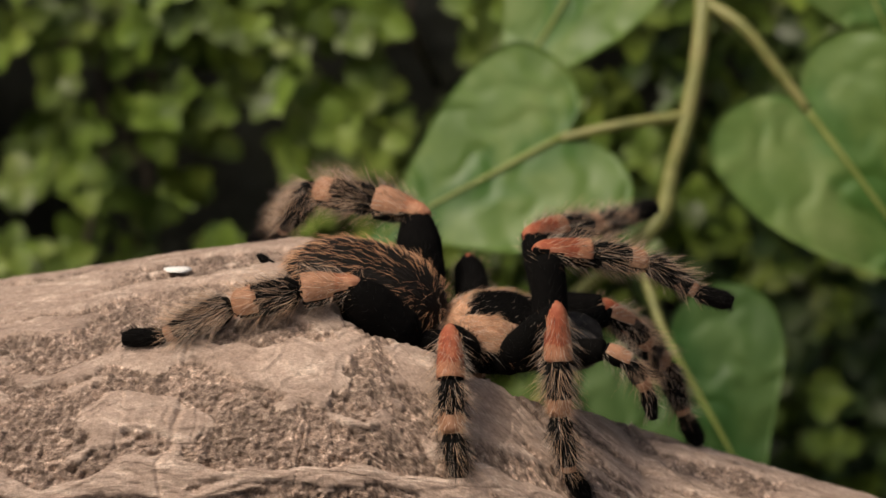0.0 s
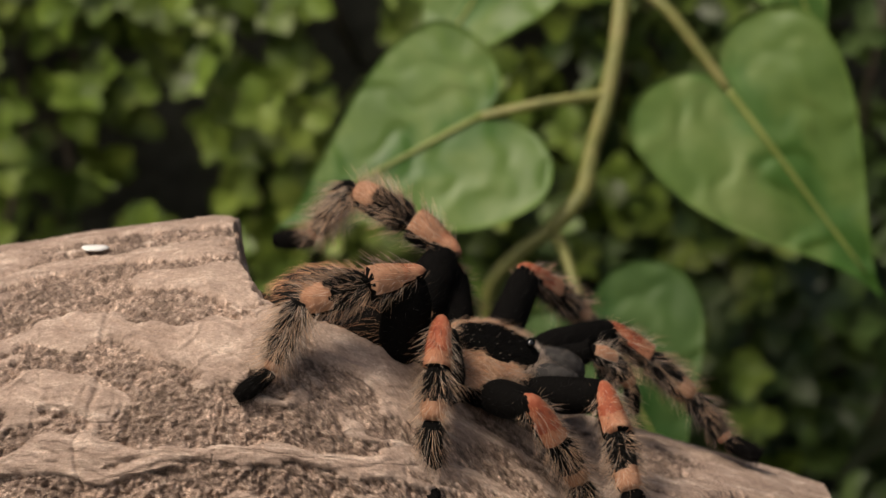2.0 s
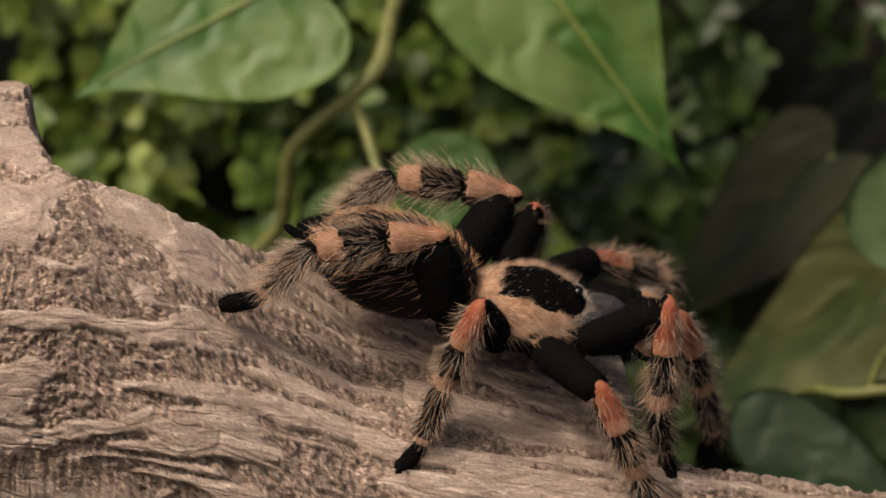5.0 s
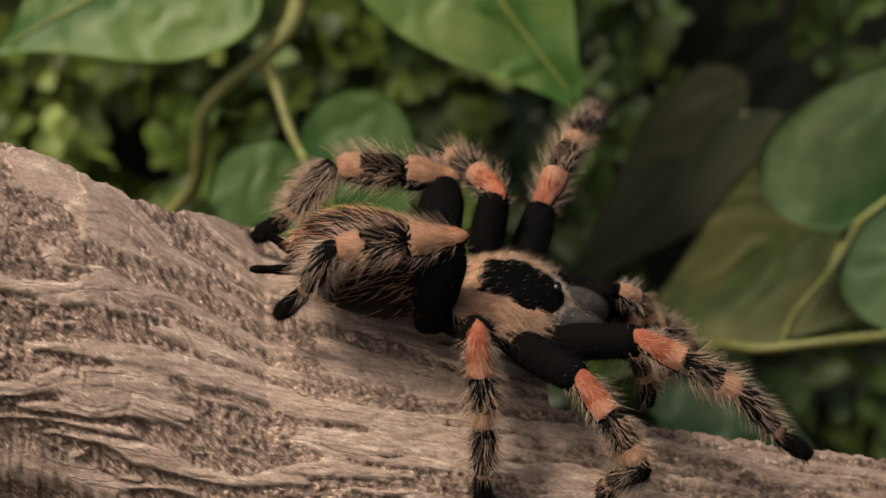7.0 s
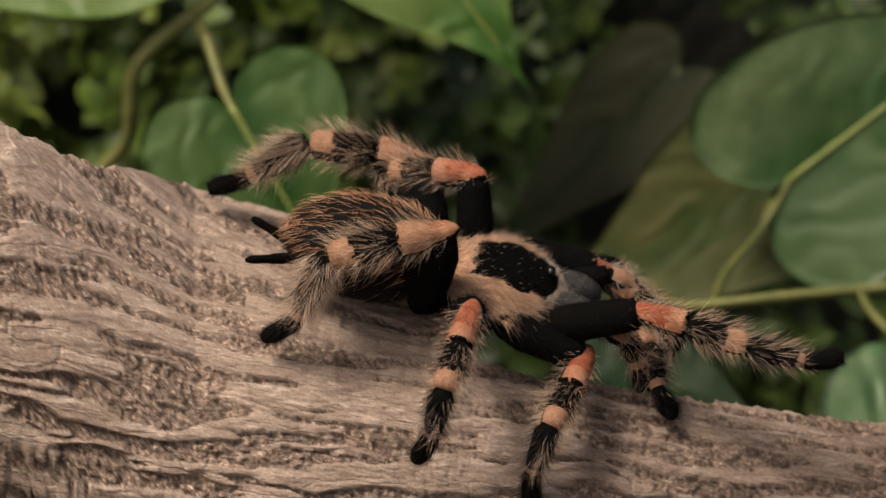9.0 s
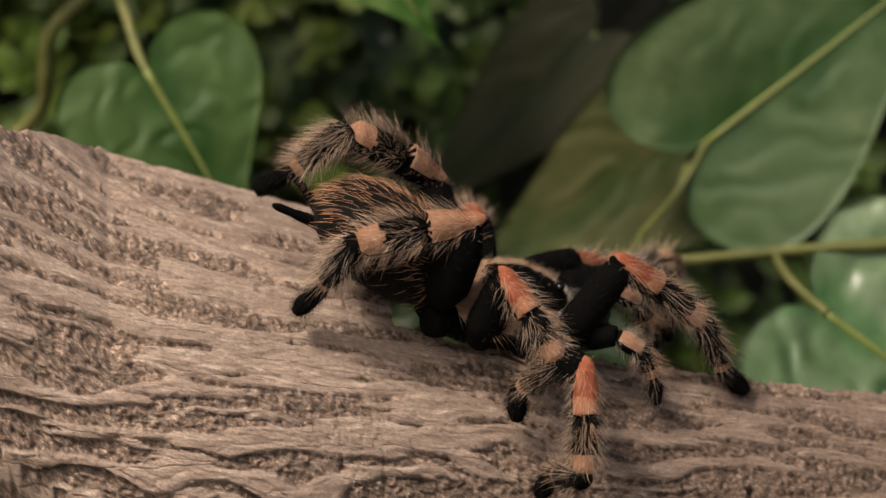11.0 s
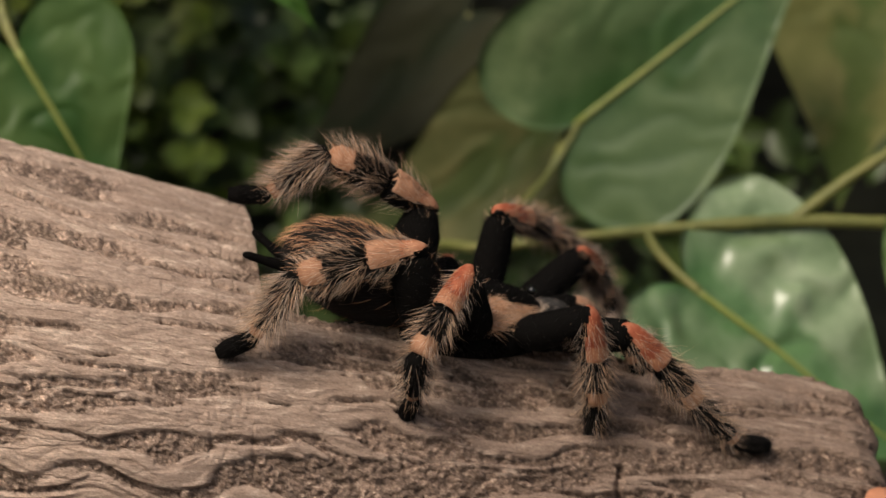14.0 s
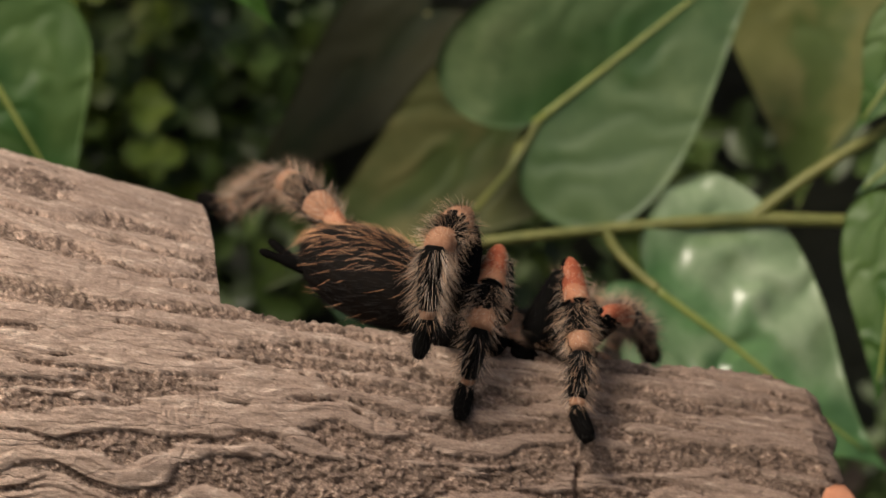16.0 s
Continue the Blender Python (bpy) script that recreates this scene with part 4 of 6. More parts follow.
def broadleaf_plant():
    plant = tagged(empty("broadleaf_plant"), "artificial creeper with large glossy puckered leaves behind the log", "plant")
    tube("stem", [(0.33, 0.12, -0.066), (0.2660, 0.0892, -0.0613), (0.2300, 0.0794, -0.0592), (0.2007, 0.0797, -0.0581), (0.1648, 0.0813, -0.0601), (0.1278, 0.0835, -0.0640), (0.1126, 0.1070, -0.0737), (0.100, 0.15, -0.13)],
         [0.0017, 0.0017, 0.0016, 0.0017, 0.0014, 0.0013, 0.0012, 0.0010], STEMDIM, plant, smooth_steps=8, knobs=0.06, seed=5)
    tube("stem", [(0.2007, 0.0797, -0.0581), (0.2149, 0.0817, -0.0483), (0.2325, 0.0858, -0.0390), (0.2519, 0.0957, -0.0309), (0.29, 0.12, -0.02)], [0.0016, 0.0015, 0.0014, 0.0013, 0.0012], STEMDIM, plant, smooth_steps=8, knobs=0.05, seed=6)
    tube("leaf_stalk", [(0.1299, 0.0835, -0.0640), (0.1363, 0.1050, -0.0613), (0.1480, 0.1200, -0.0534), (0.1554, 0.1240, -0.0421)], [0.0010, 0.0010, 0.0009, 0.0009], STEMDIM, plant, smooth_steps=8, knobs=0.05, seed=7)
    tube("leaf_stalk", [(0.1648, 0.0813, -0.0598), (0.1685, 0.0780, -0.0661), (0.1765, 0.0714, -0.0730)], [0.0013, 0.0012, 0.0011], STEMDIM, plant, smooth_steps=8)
    heart_leaf("leaf", (0.1554, 0.1240, -0.0421), (0.2204, 0.1245, 0.0086), 0.0670, GREENPALE, plant, face=(0.25, -0.85, 0.4), pucker=0.0022, waves=4, seed=11, fold=0.16, droop=0.05)
    heart_leaf("leaf", (0.1346, 0.1887, -0.0262), (0.0784, 0.1726, -0.0775), 0.0360, BROWNLEAF, plant, rib=False, face=(-0.2, -0.9, 0.2), seed=12, notch=0.5, label="dull brown-olive leaf with shade in its colour")
    heart_leaf("leaf", (0.1623, 0.1496, -0.0416), (0.0844, 0.1344, -0.0891), 0.0500, OLIVE, plant, rib=False, face=(0.1, -0.9, 0.35), seed=13, pucker=0.003, label="dull olive leaf with light and shade in its colour")
    heart_leaf("leaf", (0.1765, 0.0714, -0.0730), (0.2335, 0.0522, -0.1150), 0.0700, GREENSHINE, plant, face=(-0.1, -0.7, 0.7), pucker=0.015, waves=4, seed=14, fold=0.14, droop=0.06)
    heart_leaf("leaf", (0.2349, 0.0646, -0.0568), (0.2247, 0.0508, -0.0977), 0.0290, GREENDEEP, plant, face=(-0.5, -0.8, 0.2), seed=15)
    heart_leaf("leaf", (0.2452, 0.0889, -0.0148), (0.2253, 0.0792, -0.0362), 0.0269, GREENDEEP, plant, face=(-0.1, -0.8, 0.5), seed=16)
    heart_leaf("leaf", (0.2449, 0.0837, -0.0391), (0.2251, 0.0761, -0.0510), 0.0161, GREENPALE, plant, face=(-0.1, -0.6, 0.8), seed=17)
    heart_leaf("leaf", (0.2363, 0.1526, -0.0033), (0.2251, 0.1331, -0.0712), 0.0600, OLIVELIGHT, plant, rib=False, face=(-0.2, -0.9, 0.2), seed=18, label="dull olive leaf with light and shade in its colour")
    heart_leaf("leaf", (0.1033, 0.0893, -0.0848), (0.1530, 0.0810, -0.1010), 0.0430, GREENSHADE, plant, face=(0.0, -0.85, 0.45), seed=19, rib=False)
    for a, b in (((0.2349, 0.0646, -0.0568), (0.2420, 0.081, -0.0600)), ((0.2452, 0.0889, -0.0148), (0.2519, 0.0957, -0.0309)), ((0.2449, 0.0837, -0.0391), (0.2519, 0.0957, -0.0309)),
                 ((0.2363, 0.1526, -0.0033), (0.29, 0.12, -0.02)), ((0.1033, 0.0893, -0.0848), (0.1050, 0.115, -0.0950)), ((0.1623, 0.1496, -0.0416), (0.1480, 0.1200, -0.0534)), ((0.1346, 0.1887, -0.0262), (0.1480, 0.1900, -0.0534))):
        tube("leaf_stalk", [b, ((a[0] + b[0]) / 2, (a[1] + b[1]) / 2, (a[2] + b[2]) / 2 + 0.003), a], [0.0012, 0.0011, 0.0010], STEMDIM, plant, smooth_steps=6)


pothos_vine()
broadleaf_plant()


def hedge():
    """A leafy panel: small round leaves in whorls at one end, darker narrow sprigs at the other."""
    panel = tagged(empty("hedge_panel"), "dense artificial hedge panel of small green leaves with an added dark sheet behind", "hedge")
    rng = np.random.default_rng(77)

    def leaf_shape(narrow):
        # five rows of three: a cupped oval leaf along +x
        V, F = [], []
        for i, (x, w) in enumerate(((0, 0.06), (0.25, 0.42), (0.55, 0.5), (0.82, 0.34), (1.0, 0.03))):
            for y in (-1, -0.5, 0, 0.5, 1):
                V.append((x, y * w * narrow, 0.16 * abs(y) * w - 0.22 * x * x))
        for i in range(4):
            for j in range(4):
                F.append((i * 5 + j, i * 5 + j + 1, (i + 1) * 5 + j + 1, (i + 1) * 5 + j))
        return np.array(V), F

    def sow(count, x_range, u_range, depth, size, narrow, mat, whorl, name, label, density):
        S, SF = leaf_shape(narrow)
        V, F = [], []
        made = 0
        while made < count:
            x, u = rng.uniform(*x_range), rng.uniform(*u_range)
            if value_noise(np.array([[x * 38, u * 38, depth[0] * 50]]), 5)[0] < density:
                continue
            d = rng.uniform(*depth)
            c = np.array((x, d * math.cos(TILT) + u * math.sin(TILT), u * math.cos(TILT) - d * math.sin(TILT)))
            axis = unit(np.array((rng.normal(0, 0.45), -1.0, 0.35 + rng.normal(0, 0.4))))
            s1 = unit(np.cross(axis, (0.1, 0.2, 1)))
            s2 = np.cross(axis, s1)
            turn = rng.uniform(0, 6.28)
            for k in range(whorl):
                a = turn + 6.283 * k / whorl + rng.normal(0, 0.2)
                out = math.cos(a) * s1 + math.sin(a) * s2
                ex = unit(out + axis * rng.uniform(0.05, 0.7))
                ez = unit(axis - ex * np.dot(axis, ex))
                ey = np.cross(ez, ex)
                sz = rng.uniform(*size)
                o = len(V)
                V += [c + sz * (v[0] * ex + v[1] * ey + v[2] * ez) for v in S]
                F += [tuple(i + o for i in f) for f in SF]
                made += 1
        ob = mesh_part(name, V, F, [mat], panel, label)
        tagged(ob, kind="stuff")

    sow(6400, (-0.30, 0.07), (-0.13, 0.17), (0.205, 0.265), (0.0062, 0.0102), 0.85, HEDGE, 4, "foliage", "bright yellow-green round leaves", 0.22)
    sow(2700, (-0.03, 0.20), (-0.13, 0.17), (0.22, 0.27), (0.007, 0.012), 0.7, HEDGEDARK, 3, "foliage", "small sprig leaves with shade mixed into their green", 0.34)
    sow(1700, (0.12, 0.40), (-0.25, 0.12), (0.22, 0.27), (0.007, 0.013), 0.6, HEDGEDARK, 3, "foliage", "small sprig leaves with shade mixed into their green", 0.42)
    # thin twigs between the leaves
    for k in range(26):
        x, u = rng.uniform(-0.25, 0.33), rng.uniform(-0.16, 0.10)
        pts = []
        for i in range(5):
            pts.append(((x, 0.255 + 0.01 * rng.normal(), u)))
            x, u = x + rng.normal(0, 0.006), u + 0.022
        tube("twig", pts, [0.0012, 0.0011, 0.001, 0.0008, 0.0006], TWIG, panel, around=6, smooth_steps=3)
    # added sheet that fills the leaf gaps with painted shade
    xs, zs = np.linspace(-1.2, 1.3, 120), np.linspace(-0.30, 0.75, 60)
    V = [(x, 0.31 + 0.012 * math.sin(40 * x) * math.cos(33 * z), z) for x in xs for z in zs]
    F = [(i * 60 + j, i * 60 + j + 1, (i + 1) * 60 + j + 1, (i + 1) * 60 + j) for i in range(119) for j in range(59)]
    mesh_part("backing", V, F, [BACKING], panel, "added near-black sheet for the shade between the leaves")


hedge()


# ---------- small things on the log ----------
def fleck(name, centre, normal, size, mat, label, category, seed=0, thick=0.0006):
    rng = np.random.default_rng(seed)
    n = Vector(normal).normalized()
    q = n.to_track_quat("Z", "X").to_matrix()
    V, k = [], 14
    ring = [1 + rng.uniform(-0.18, 0.18) for _ in range(k)]
    for f, h in ((0, thick), (0.7, thick), (1.0, thick * 0.3), (1.0, -thick)):
        for j in range(k):
            a = 6.283 * j / k
            V.append(Vector(centre) + q @ Vector((size[0] * f * ring[j] * math.cos(a), size[1] * f * ring[j] * math.sin(a), h)))
    F = [(i * k + j, i * k + (j + 1) % k, (i + 1) * k + (j + 1) % k, (i + 1) * k + j) for i in range(3) for j in range(k)]
    tagged(mesh_part(name, V, F, [mat]), label, category)


fleck("paint_fleck", (-0.0930, 0.0095, 0.0189), (0, -0.05, 1), (0.0021, 0.0030), WHITE, "small white fleck of paint on the log", "fleck", 3, 0.0003)
fleck("dry_leaf", (0.1975, -0.030, -0.0945), (0.1, -0.6, 0.7), (0.005, 0.0045), TERRACOTTA, "curled reddish dry leaf scrap at the log's end", "dry leaf", 5, 0.001)


# ---------- the walk of the tarantula ----------
STANCES = {}


def stance(t, body, rear):
    """How the body stands at a time: its pose, and its hind end as seen from the body, in millimetres."""
    STANCES[t] = (np.array(body, dtype=float), np.array(rear), {})


def step(t, key, *points):
    """Where a leg's knee, ankle, heel and toe are at a time, in millimetres."""
    STANCES[t][2][key] = np.array(points)


def frame_of(z, back):
    z = unit(z)
    x = back - z * np.dot(back, z)
    x = unit(x) if np.linalg.norm(x) > 1e-6 else unit(np.cross(z, (0, 1, 0.1)))
    return x, np.cross(z, x), z


def matrix_of(axes, at):
    x, y, z = axes
    return Matrix(((x[0], y[0], z[0], at[0]), (x[1], y[1], z[1], at[1]), (x[2], y[2], z[2], at[2]), (0, 0, 0, 1)))


def joints(key, body, knee, ankle, heel, toe):
    """The five segments' poses in the world, for a leg's joints."""
    number, side = int(key[1]), -1 if key[0] == "R" else 1
    fl, pl, tl, ml, al = SEGMENTS[number]
    hip = np.array(body @ Vector((HIPS[number][0], side * HIPS[number][1], -0.002)))
    if np.linalg.norm(knee - hip) < 0.6 * fl:
        knee = hip + unit(knee - hip) * 0.6 * fl
    ankle = knee + unit(ankle - knee) * (pl + tl)
    heel = ankle + unit(heel - ankle) * ml
    toe = heel + unit(toe - heel) * al
    upward = np.array(body.to_3x3() @ Vector((0, 0, 1)))
    outward = side * np.array(body.to_3x3() @ Vector((0, 1, 0)))
    pole = unit(1.2 * unit(knee - 0.5 * (hip + ankle)) + 0.4 * unit(ankle - 0.5 * (knee + heel)) + 0.45 * upward + (0.25 if side < 0 else -0.25) * outward)
    z1 = unit(knee - hip)
    mid = knee + unit(ankle - knee) * pl + pole * 0.0006
    out = [matrix_of(frame_of(z1, pole), knee - z1 * fl)]
    for a, e in ((knee, mid), (mid, ankle), (ankle, heel), (heel, toe)):
        out.append(matrix_of(frame_of(e - a, pole + 0.3 * upward), a - unit(e - a) * 0.0008))
    return out


def stand_at(t):
    ts = sorted(STANCES)
    i = max(k for k in range(len(ts)) if ts[k] <= t + 1e-6)
    i = min(i, len(ts) - 2)
    w = min(max((t - ts[i]) / (ts[i + 1] - ts[i]), 0), 1)
    A, B = STANCES[ts[i]], STANCES[ts[i + 1]]
    P, Q = STANCES[ts[max(i - 1, 0)]], STANCES[ts[min(i + 2, len(ts) - 1)]]
    body = 0.5 * (2 * A[0] + (B[0] - P[0]) * w + (2 * P[0] - 5 * A[0] + 4 * B[0] - Q[0]) * w * w + (3 * A[0] - P[0] - 3 * B[0] + Q[0]) * w ** 3)
    rear = A[1] * (1 - w) + B[1] * w
    legs = {}
    s = w * w * (3 - 2 * w)
    for k in A[2]:
        lift = min(np.linalg.norm(B[2][k][3] - A[2][k][3]) * 0.22, 6.0) * math.sin(math.pi * s)
        legs[k] = (A[2][k] * (1 - s) + B[2][k] * s + np.outer((0.4, 0.7, 1, 1), (0, 0, lift))) / 1000
    return pose(*(body[:3] / 1000), *body[3:]), rear / 1000, legs


def motions():
    stance(0.0, (-24.2, 3.9, 7.7, 15.0, 5.2, -1.1), (-48.0, 1.3, 8.6))
    step(0.0, "R1", (-13.8, -0.2, 24.4), (7.8, 7.5, 20.1), (18.1, 7.2, 13.6), (26.0, 7.0, 11.3))
    step(0.0, "R2", (-12.0, -17.3, 13.6), (-11.5, -19.2, -7.9), (-9.3, -18.0, -19.4), (-5.7, -14.5, -25.9))
    step(0.0, "R3", (-33.8, -19.5, 9.5), (-33.3, -27.8, -9.5), (-31.2, -24.8, -21.4), (-30.1, -30.7, -26.9))
    step(0.0, "R4", (-55.7, -10.6, 19.2), (-80.0, -12.8, 15.2), (-93.9, -13.7, 9.0), (-102.9, -13.5, 8.6))
    step(0.0, "L1", (-17.1, 24.5, 23.3), (-2.2, 42.5, 22.3), (3.6, 53.1, 22.1), (10.8, 56.4, 24.3))
    step(0.0, "L2", (-1.4, 16.7, 8.2), (11.6, 25.6, -6.6), (15.8, 24.6, -17.6), (19.1, 27.2, -24.7))
    step(0.0, "L3", (-31.4, 28.6, 15.8), (-30.3, 41.0, -0.8), (-29.9, 43.0, -13.0), (-29.8, 47.7, -19.7))
    step(0.0, "L4", (-42.4, 19.0, 29.4), (-65.5, 27.0, 33.1), (-73.3, 34.4, 22.3), (-80.8, 38.4, 19.3))
    stance(0.5, (-17.5, 2.7, 3.9, 15.8, 6.0, -1.3), (-47.3, 2.3, 10.4))
    step(0.5, "R1", (8.3, -17.7, 5.4), (28.0, -26.8, -3.2), (38.6, -28.3, -9.0), (46.7, -29.6, -10.1))
    step(0.5, "R2", (-4.9, -12.0, 12.2), (-7.5, -20.5, -7.5), (-8.0, -17.9, -19.0), (-4.7, -15.7, -26.1))
    step(0.5, "R3", (-28.2, -18.7, 8.3), (-29.9, -27.5, -10.4), (-28.9, -24.1, -22.3), (-28.8, -30.4, -27.6))
    step(0.5, "R4", (-31.7, -12.6, 24.0), (-52.2, -24.9, 17.3), (-57.5, -26.8, 3.1), (-63.4, -27.7, -3.6))
    step(0.5, "L1", (3.7, 24.2, 16.3), (26.5, 28.5, 15.4), (37.8, 33.1, 15.4), (45.9, 34.0, 16.4))
    step(0.5, "L2", (6.5, 13.5, 4.2), (15.8, -1.2, -8.6), (12.8, -5.3, -19.2), (14.3, -9.7, -26.0))
    step(0.5, "L3", (-24.7, 28.7, 8.1), (-23.4, 41.5, -8.1), (-22.8, 43.8, -20.3), (-22.6, 48.7, -26.9))
    step(0.5, "L4", (-39.9, 22.6, 23.0), (-61.9, 33.2, 27.5), (-72.1, 40.3, 18.8), (-80.4, 43.8, 19.4))
    stance(1.0, (-15.1, 1.6, 1.1, 16.6, 7.0, -1.5), (-49.4, 1.7, 9.1))
    step(1.0, "R1", (9.2, -20.5, -8.3), (18.9, -32.6, -25.7), (19.8, -23.8, -34.2), (21.7, -20.6, -41.4))
    step(1.0, "R2", (-4.6, -5.8, 11.1), (-5.8, -13.8, -8.9), (-7.1, -11.2, -20.4), (-5.3, -16.3, -26.5))
    step(1.0, "R3", (-26.4, -18.3, 6.8), (-29.7, -27.7, -11.3), (-29.7, -24.3, -23.2), (-29.1, -31.0, -27.8))
    step(1.0, "R4", (-29.2, -12.8, 21.7), (-49.1, -25.6, 14.5), (-55.4, -27.9, 0.7), (-61.7, -29.0, -5.7))
    step(1.0, "L1", (13.9, 22.8, -3.1), (29.5, 28.8, -19.4), (35.7, 30.4, -29.9), (40.2, 34.2, -35.6))
    step(1.0, "L2", (6.2, 13.9, 5.6), (11.6, 29.5, -8.4), (9.5, 35.5, -18.3), (11.1, 41.6, -23.6))
    step(1.0, "L3", (-24.3, 26.5, 8.2), (-22.0, 39.6, -7.7), (-20.7, 42.2, -19.8), (-20.2, 47.1, -26.3))
    step(1.0, "L4", (-39.3, 17.0, 22.4), (-60.9, 26.4, 30.1), (-71.1, 33.7, 21.6), (-79.7, 36.1, 20.3))
    stance(1.5, (-13.0, 1.2, -1.3, 17.4, 9.2, -2.0), (-50.4, 0.8, 7.4))
    step(1.5, "R1", (11.8, -19.6, -9.6), (19.1, -34.4, -26.1), (21.4, -25.0, -33.6), (23.7, -20.9, -40.3))
    step(1.5, "R2", (-5.3, -7.8, 10.5), (2.7, -5.2, -9.4), (2.7, -4.9, -21.2), (6.1, -6.5, -28.5))
    step(1.5, "R3", (-22.2, -15.9, 6.8), (-22.4, -24.7, -11.9), (-21.4, -22.5, -24.1), (-21.3, -29.6, -28.2))
    step(1.5, "R4", (-27.3, -13.6, 19.8), (-48.5, -25.2, 14.1), (-54.2, -28.2, 0.2), (-61.0, -29.4, -5.6))
    step(1.5, "L1", (15.3, 21.7, -2.4), (29.2, 28.2, -19.9), (35.0, 23.1, -29.4), (39.1, 28.0, -34.6))
    step(1.5, "L2", (7.2, 18.4, 3.9), (14.1, 32.8, -10.6), (13.2, 38.1, -21.1), (15.2, 43.8, -26.7))
    step(1.5, "L3", (-22.8, 23.7, 9.9), (-19.8, 37.1, -5.7), (-18.3, 39.7, -17.7), (-17.7, 44.9, -24.1))
    step(1.5, "L4", (-37.5, 15.5, 21.2), (-58.9, 26.8, 26.7), (-70.5, 34.7, 20.7), (-79.4, 36.1, 20.1))
    stance(2.0, (-10.5, 0.3, -3.5, 18.1, 8.2, -1.8), (-50.2, 0.9, 7.6))
    step(2.0, "R1", (14.9, -19.1, -7.4), (19.7, -34.0, -24.6), (22.3, -26.1, -33.6), (24.5, -22.8, -40.8))
    step(2.0, "R2", (0.1, -25.9, -8.0), (10.1, -20.0, -26.2), (11.4, -23.7, -37.3), (15.9, -20.1, -43.2))
    step(2.0, "R3", (-19.0, -14.4, 5.7), (-20.7, -24.4, -12.3), (-20.8, -21.7, -24.4), (-20.4, -28.4, -29.2))
    step(2.0, "R4", (-25.1, -14.9, 17.4), (-47.6, -24.4, 13.0), (-53.8, -27.5, -0.6), (-61.1, -28.7, -5.8))
    step(2.0, "L1", (17.9, 20.8, -2.8), (35.3, 22.9, -18.2), (43.0, 20.3, -27.3), (50.4, 19.2, -30.8))
    step(2.0, "L2", (-0.6, 23.5, 9.9), (12.6, 34.6, -3.1), (15.7, 37.1, -14.2), (19.5, 41.2, -20.2))
    step(2.0, "L3", (-17.1, 19.7, 11.3), (-15.2, 33.6, -3.9), (-14.9, 36.7, -15.9), (-14.7, 42.1, -22.1))
    step(2.0, "L4", (-18.1, 18.1, 17.0), (-39.0, 24.3, 29.0), (-48.2, 27.0, 17.2), (-56.8, 29.4, 16.6))
    stance(2.5, (-1.8, -2.8, -4.4, 19.2, 12.9, -2.8), (-49.6, -1.4, 3.8))
    step(2.5, "R1", (12.8, -6.1, 10.5), (34.3, -11.5, 17.7), (45.3, -8.7, 22.2), (52.4, -8.1, 26.2))
    step(2.5, "R2", (10.0, -24.7, -14.1), (13.8, -39.3, -29.4), (16.1, -33.3, -39.4), (18.1, -31.1, -47.0))
    step(2.5, "R3", (-11.2, -17.0, 5.4), (-17.2, -25.3, -12.6), (-18.1, -23.6, -24.9), (-22.5, -28.2, -30.0))
    step(2.5, "R4", (-22.7, -17.9, 14.9), (-45.9, -26.1, 11.7), (-53.2, -28.9, -1.4), (-60.8, -29.7, -6.1))
    step(2.5, "L1", (24.8, 16.9, 3.4), (40.0, 17.3, -14.2), (45.0, 17.0, -25.3), (50.7, 17.7, -31.2))
    step(2.5, "L2", (4.7, 18.3, 11.8), (15.3, 33.3, 0.4), (18.7, 38.4, -9.7), (21.7, 44.1, -14.7))
    step(2.5, "L3", (-2.8, 12.1, 14.1), (-1.0, 26.9, -0.2), (-2.3, 30.7, -11.9), (-2.4, 36.5, -17.7))
    step(2.5, "L4", (-8.6, 19.1, 15.0), (-32.0, 26.6, 18.0), (-35.8, 36.3, 7.0), (-41.0, 41.1, 1.4))
    stance(3.0, (9.4, -7.0, -2.7, 19.8, 7.4, -1.6), (-49.7, -1.6, 3.4))
    step(3.0, "R1", (35.3, -25.6, 0.8), (55.9, -30.6, -8.9), (66.6, -33.4, -14.2), (74.8, -32.8, -14.5))
    step(3.0, "R2", (19.8, -33.5, -9.4), (20.1, -27.4, -30.1), (20.4, -26.8, -41.9), (21.3, -22.5, -48.8))
    step(3.0, "R3", (-4.7, -18.8, 4.8), (-14.3, -26.2, -12.0), (-16.8, -28.2, -24.0), (-21.9, -29.7, -30.3))
    step(3.0, "R4", (2.5, -16.9, 16.5), (-19.7, -27.6, 18.3), (-23.0, -26.8, 3.4), (-29.0, -24.8, -3.1))
    step(3.0, "L1", (31.7, 15.2, 8.1), (41.9, 1.5, -7.7), (44.4, -5.7, -17.3), (48.1, -8.6, -24.0))
    step(3.0, "L2", (15.1, 15.7, 12.8), (25.9, 32.2, 3.9), (28.8, 36.9, -6.5), (31.6, 42.5, -11.8))
    step(3.0, "L3", (4.8, 16.1, 9.1), (6.0, 30.6, -5.7), (5.9, 34.2, -17.5), (5.9, 39.7, -23.6))
    step(3.0, "L4", (-4.9, 16.6, 15.8), (-29.2, 21.7, 15.8), (-37.4, 19.6, 3.0), (-41.9, 24.1, -3.4))
    stance(3.5, (19.7, -7.3, -7.0, 20.8, 11.6, -2.5), (-50.6, -2.1, 2.8))
    step(3.5, "R1", (45.5, -28.2, -15.7), (61.8, -25.2, -32.1), (69.1, -23.2, -41.7), (74.2, -19.8, -47.1))
    step(3.5, "R2", (29.3, -33.9, -10.2), (25.9, -28.1, -30.7), (23.5, -23.2, -41.2), (22.6, -17.6, -47.1))
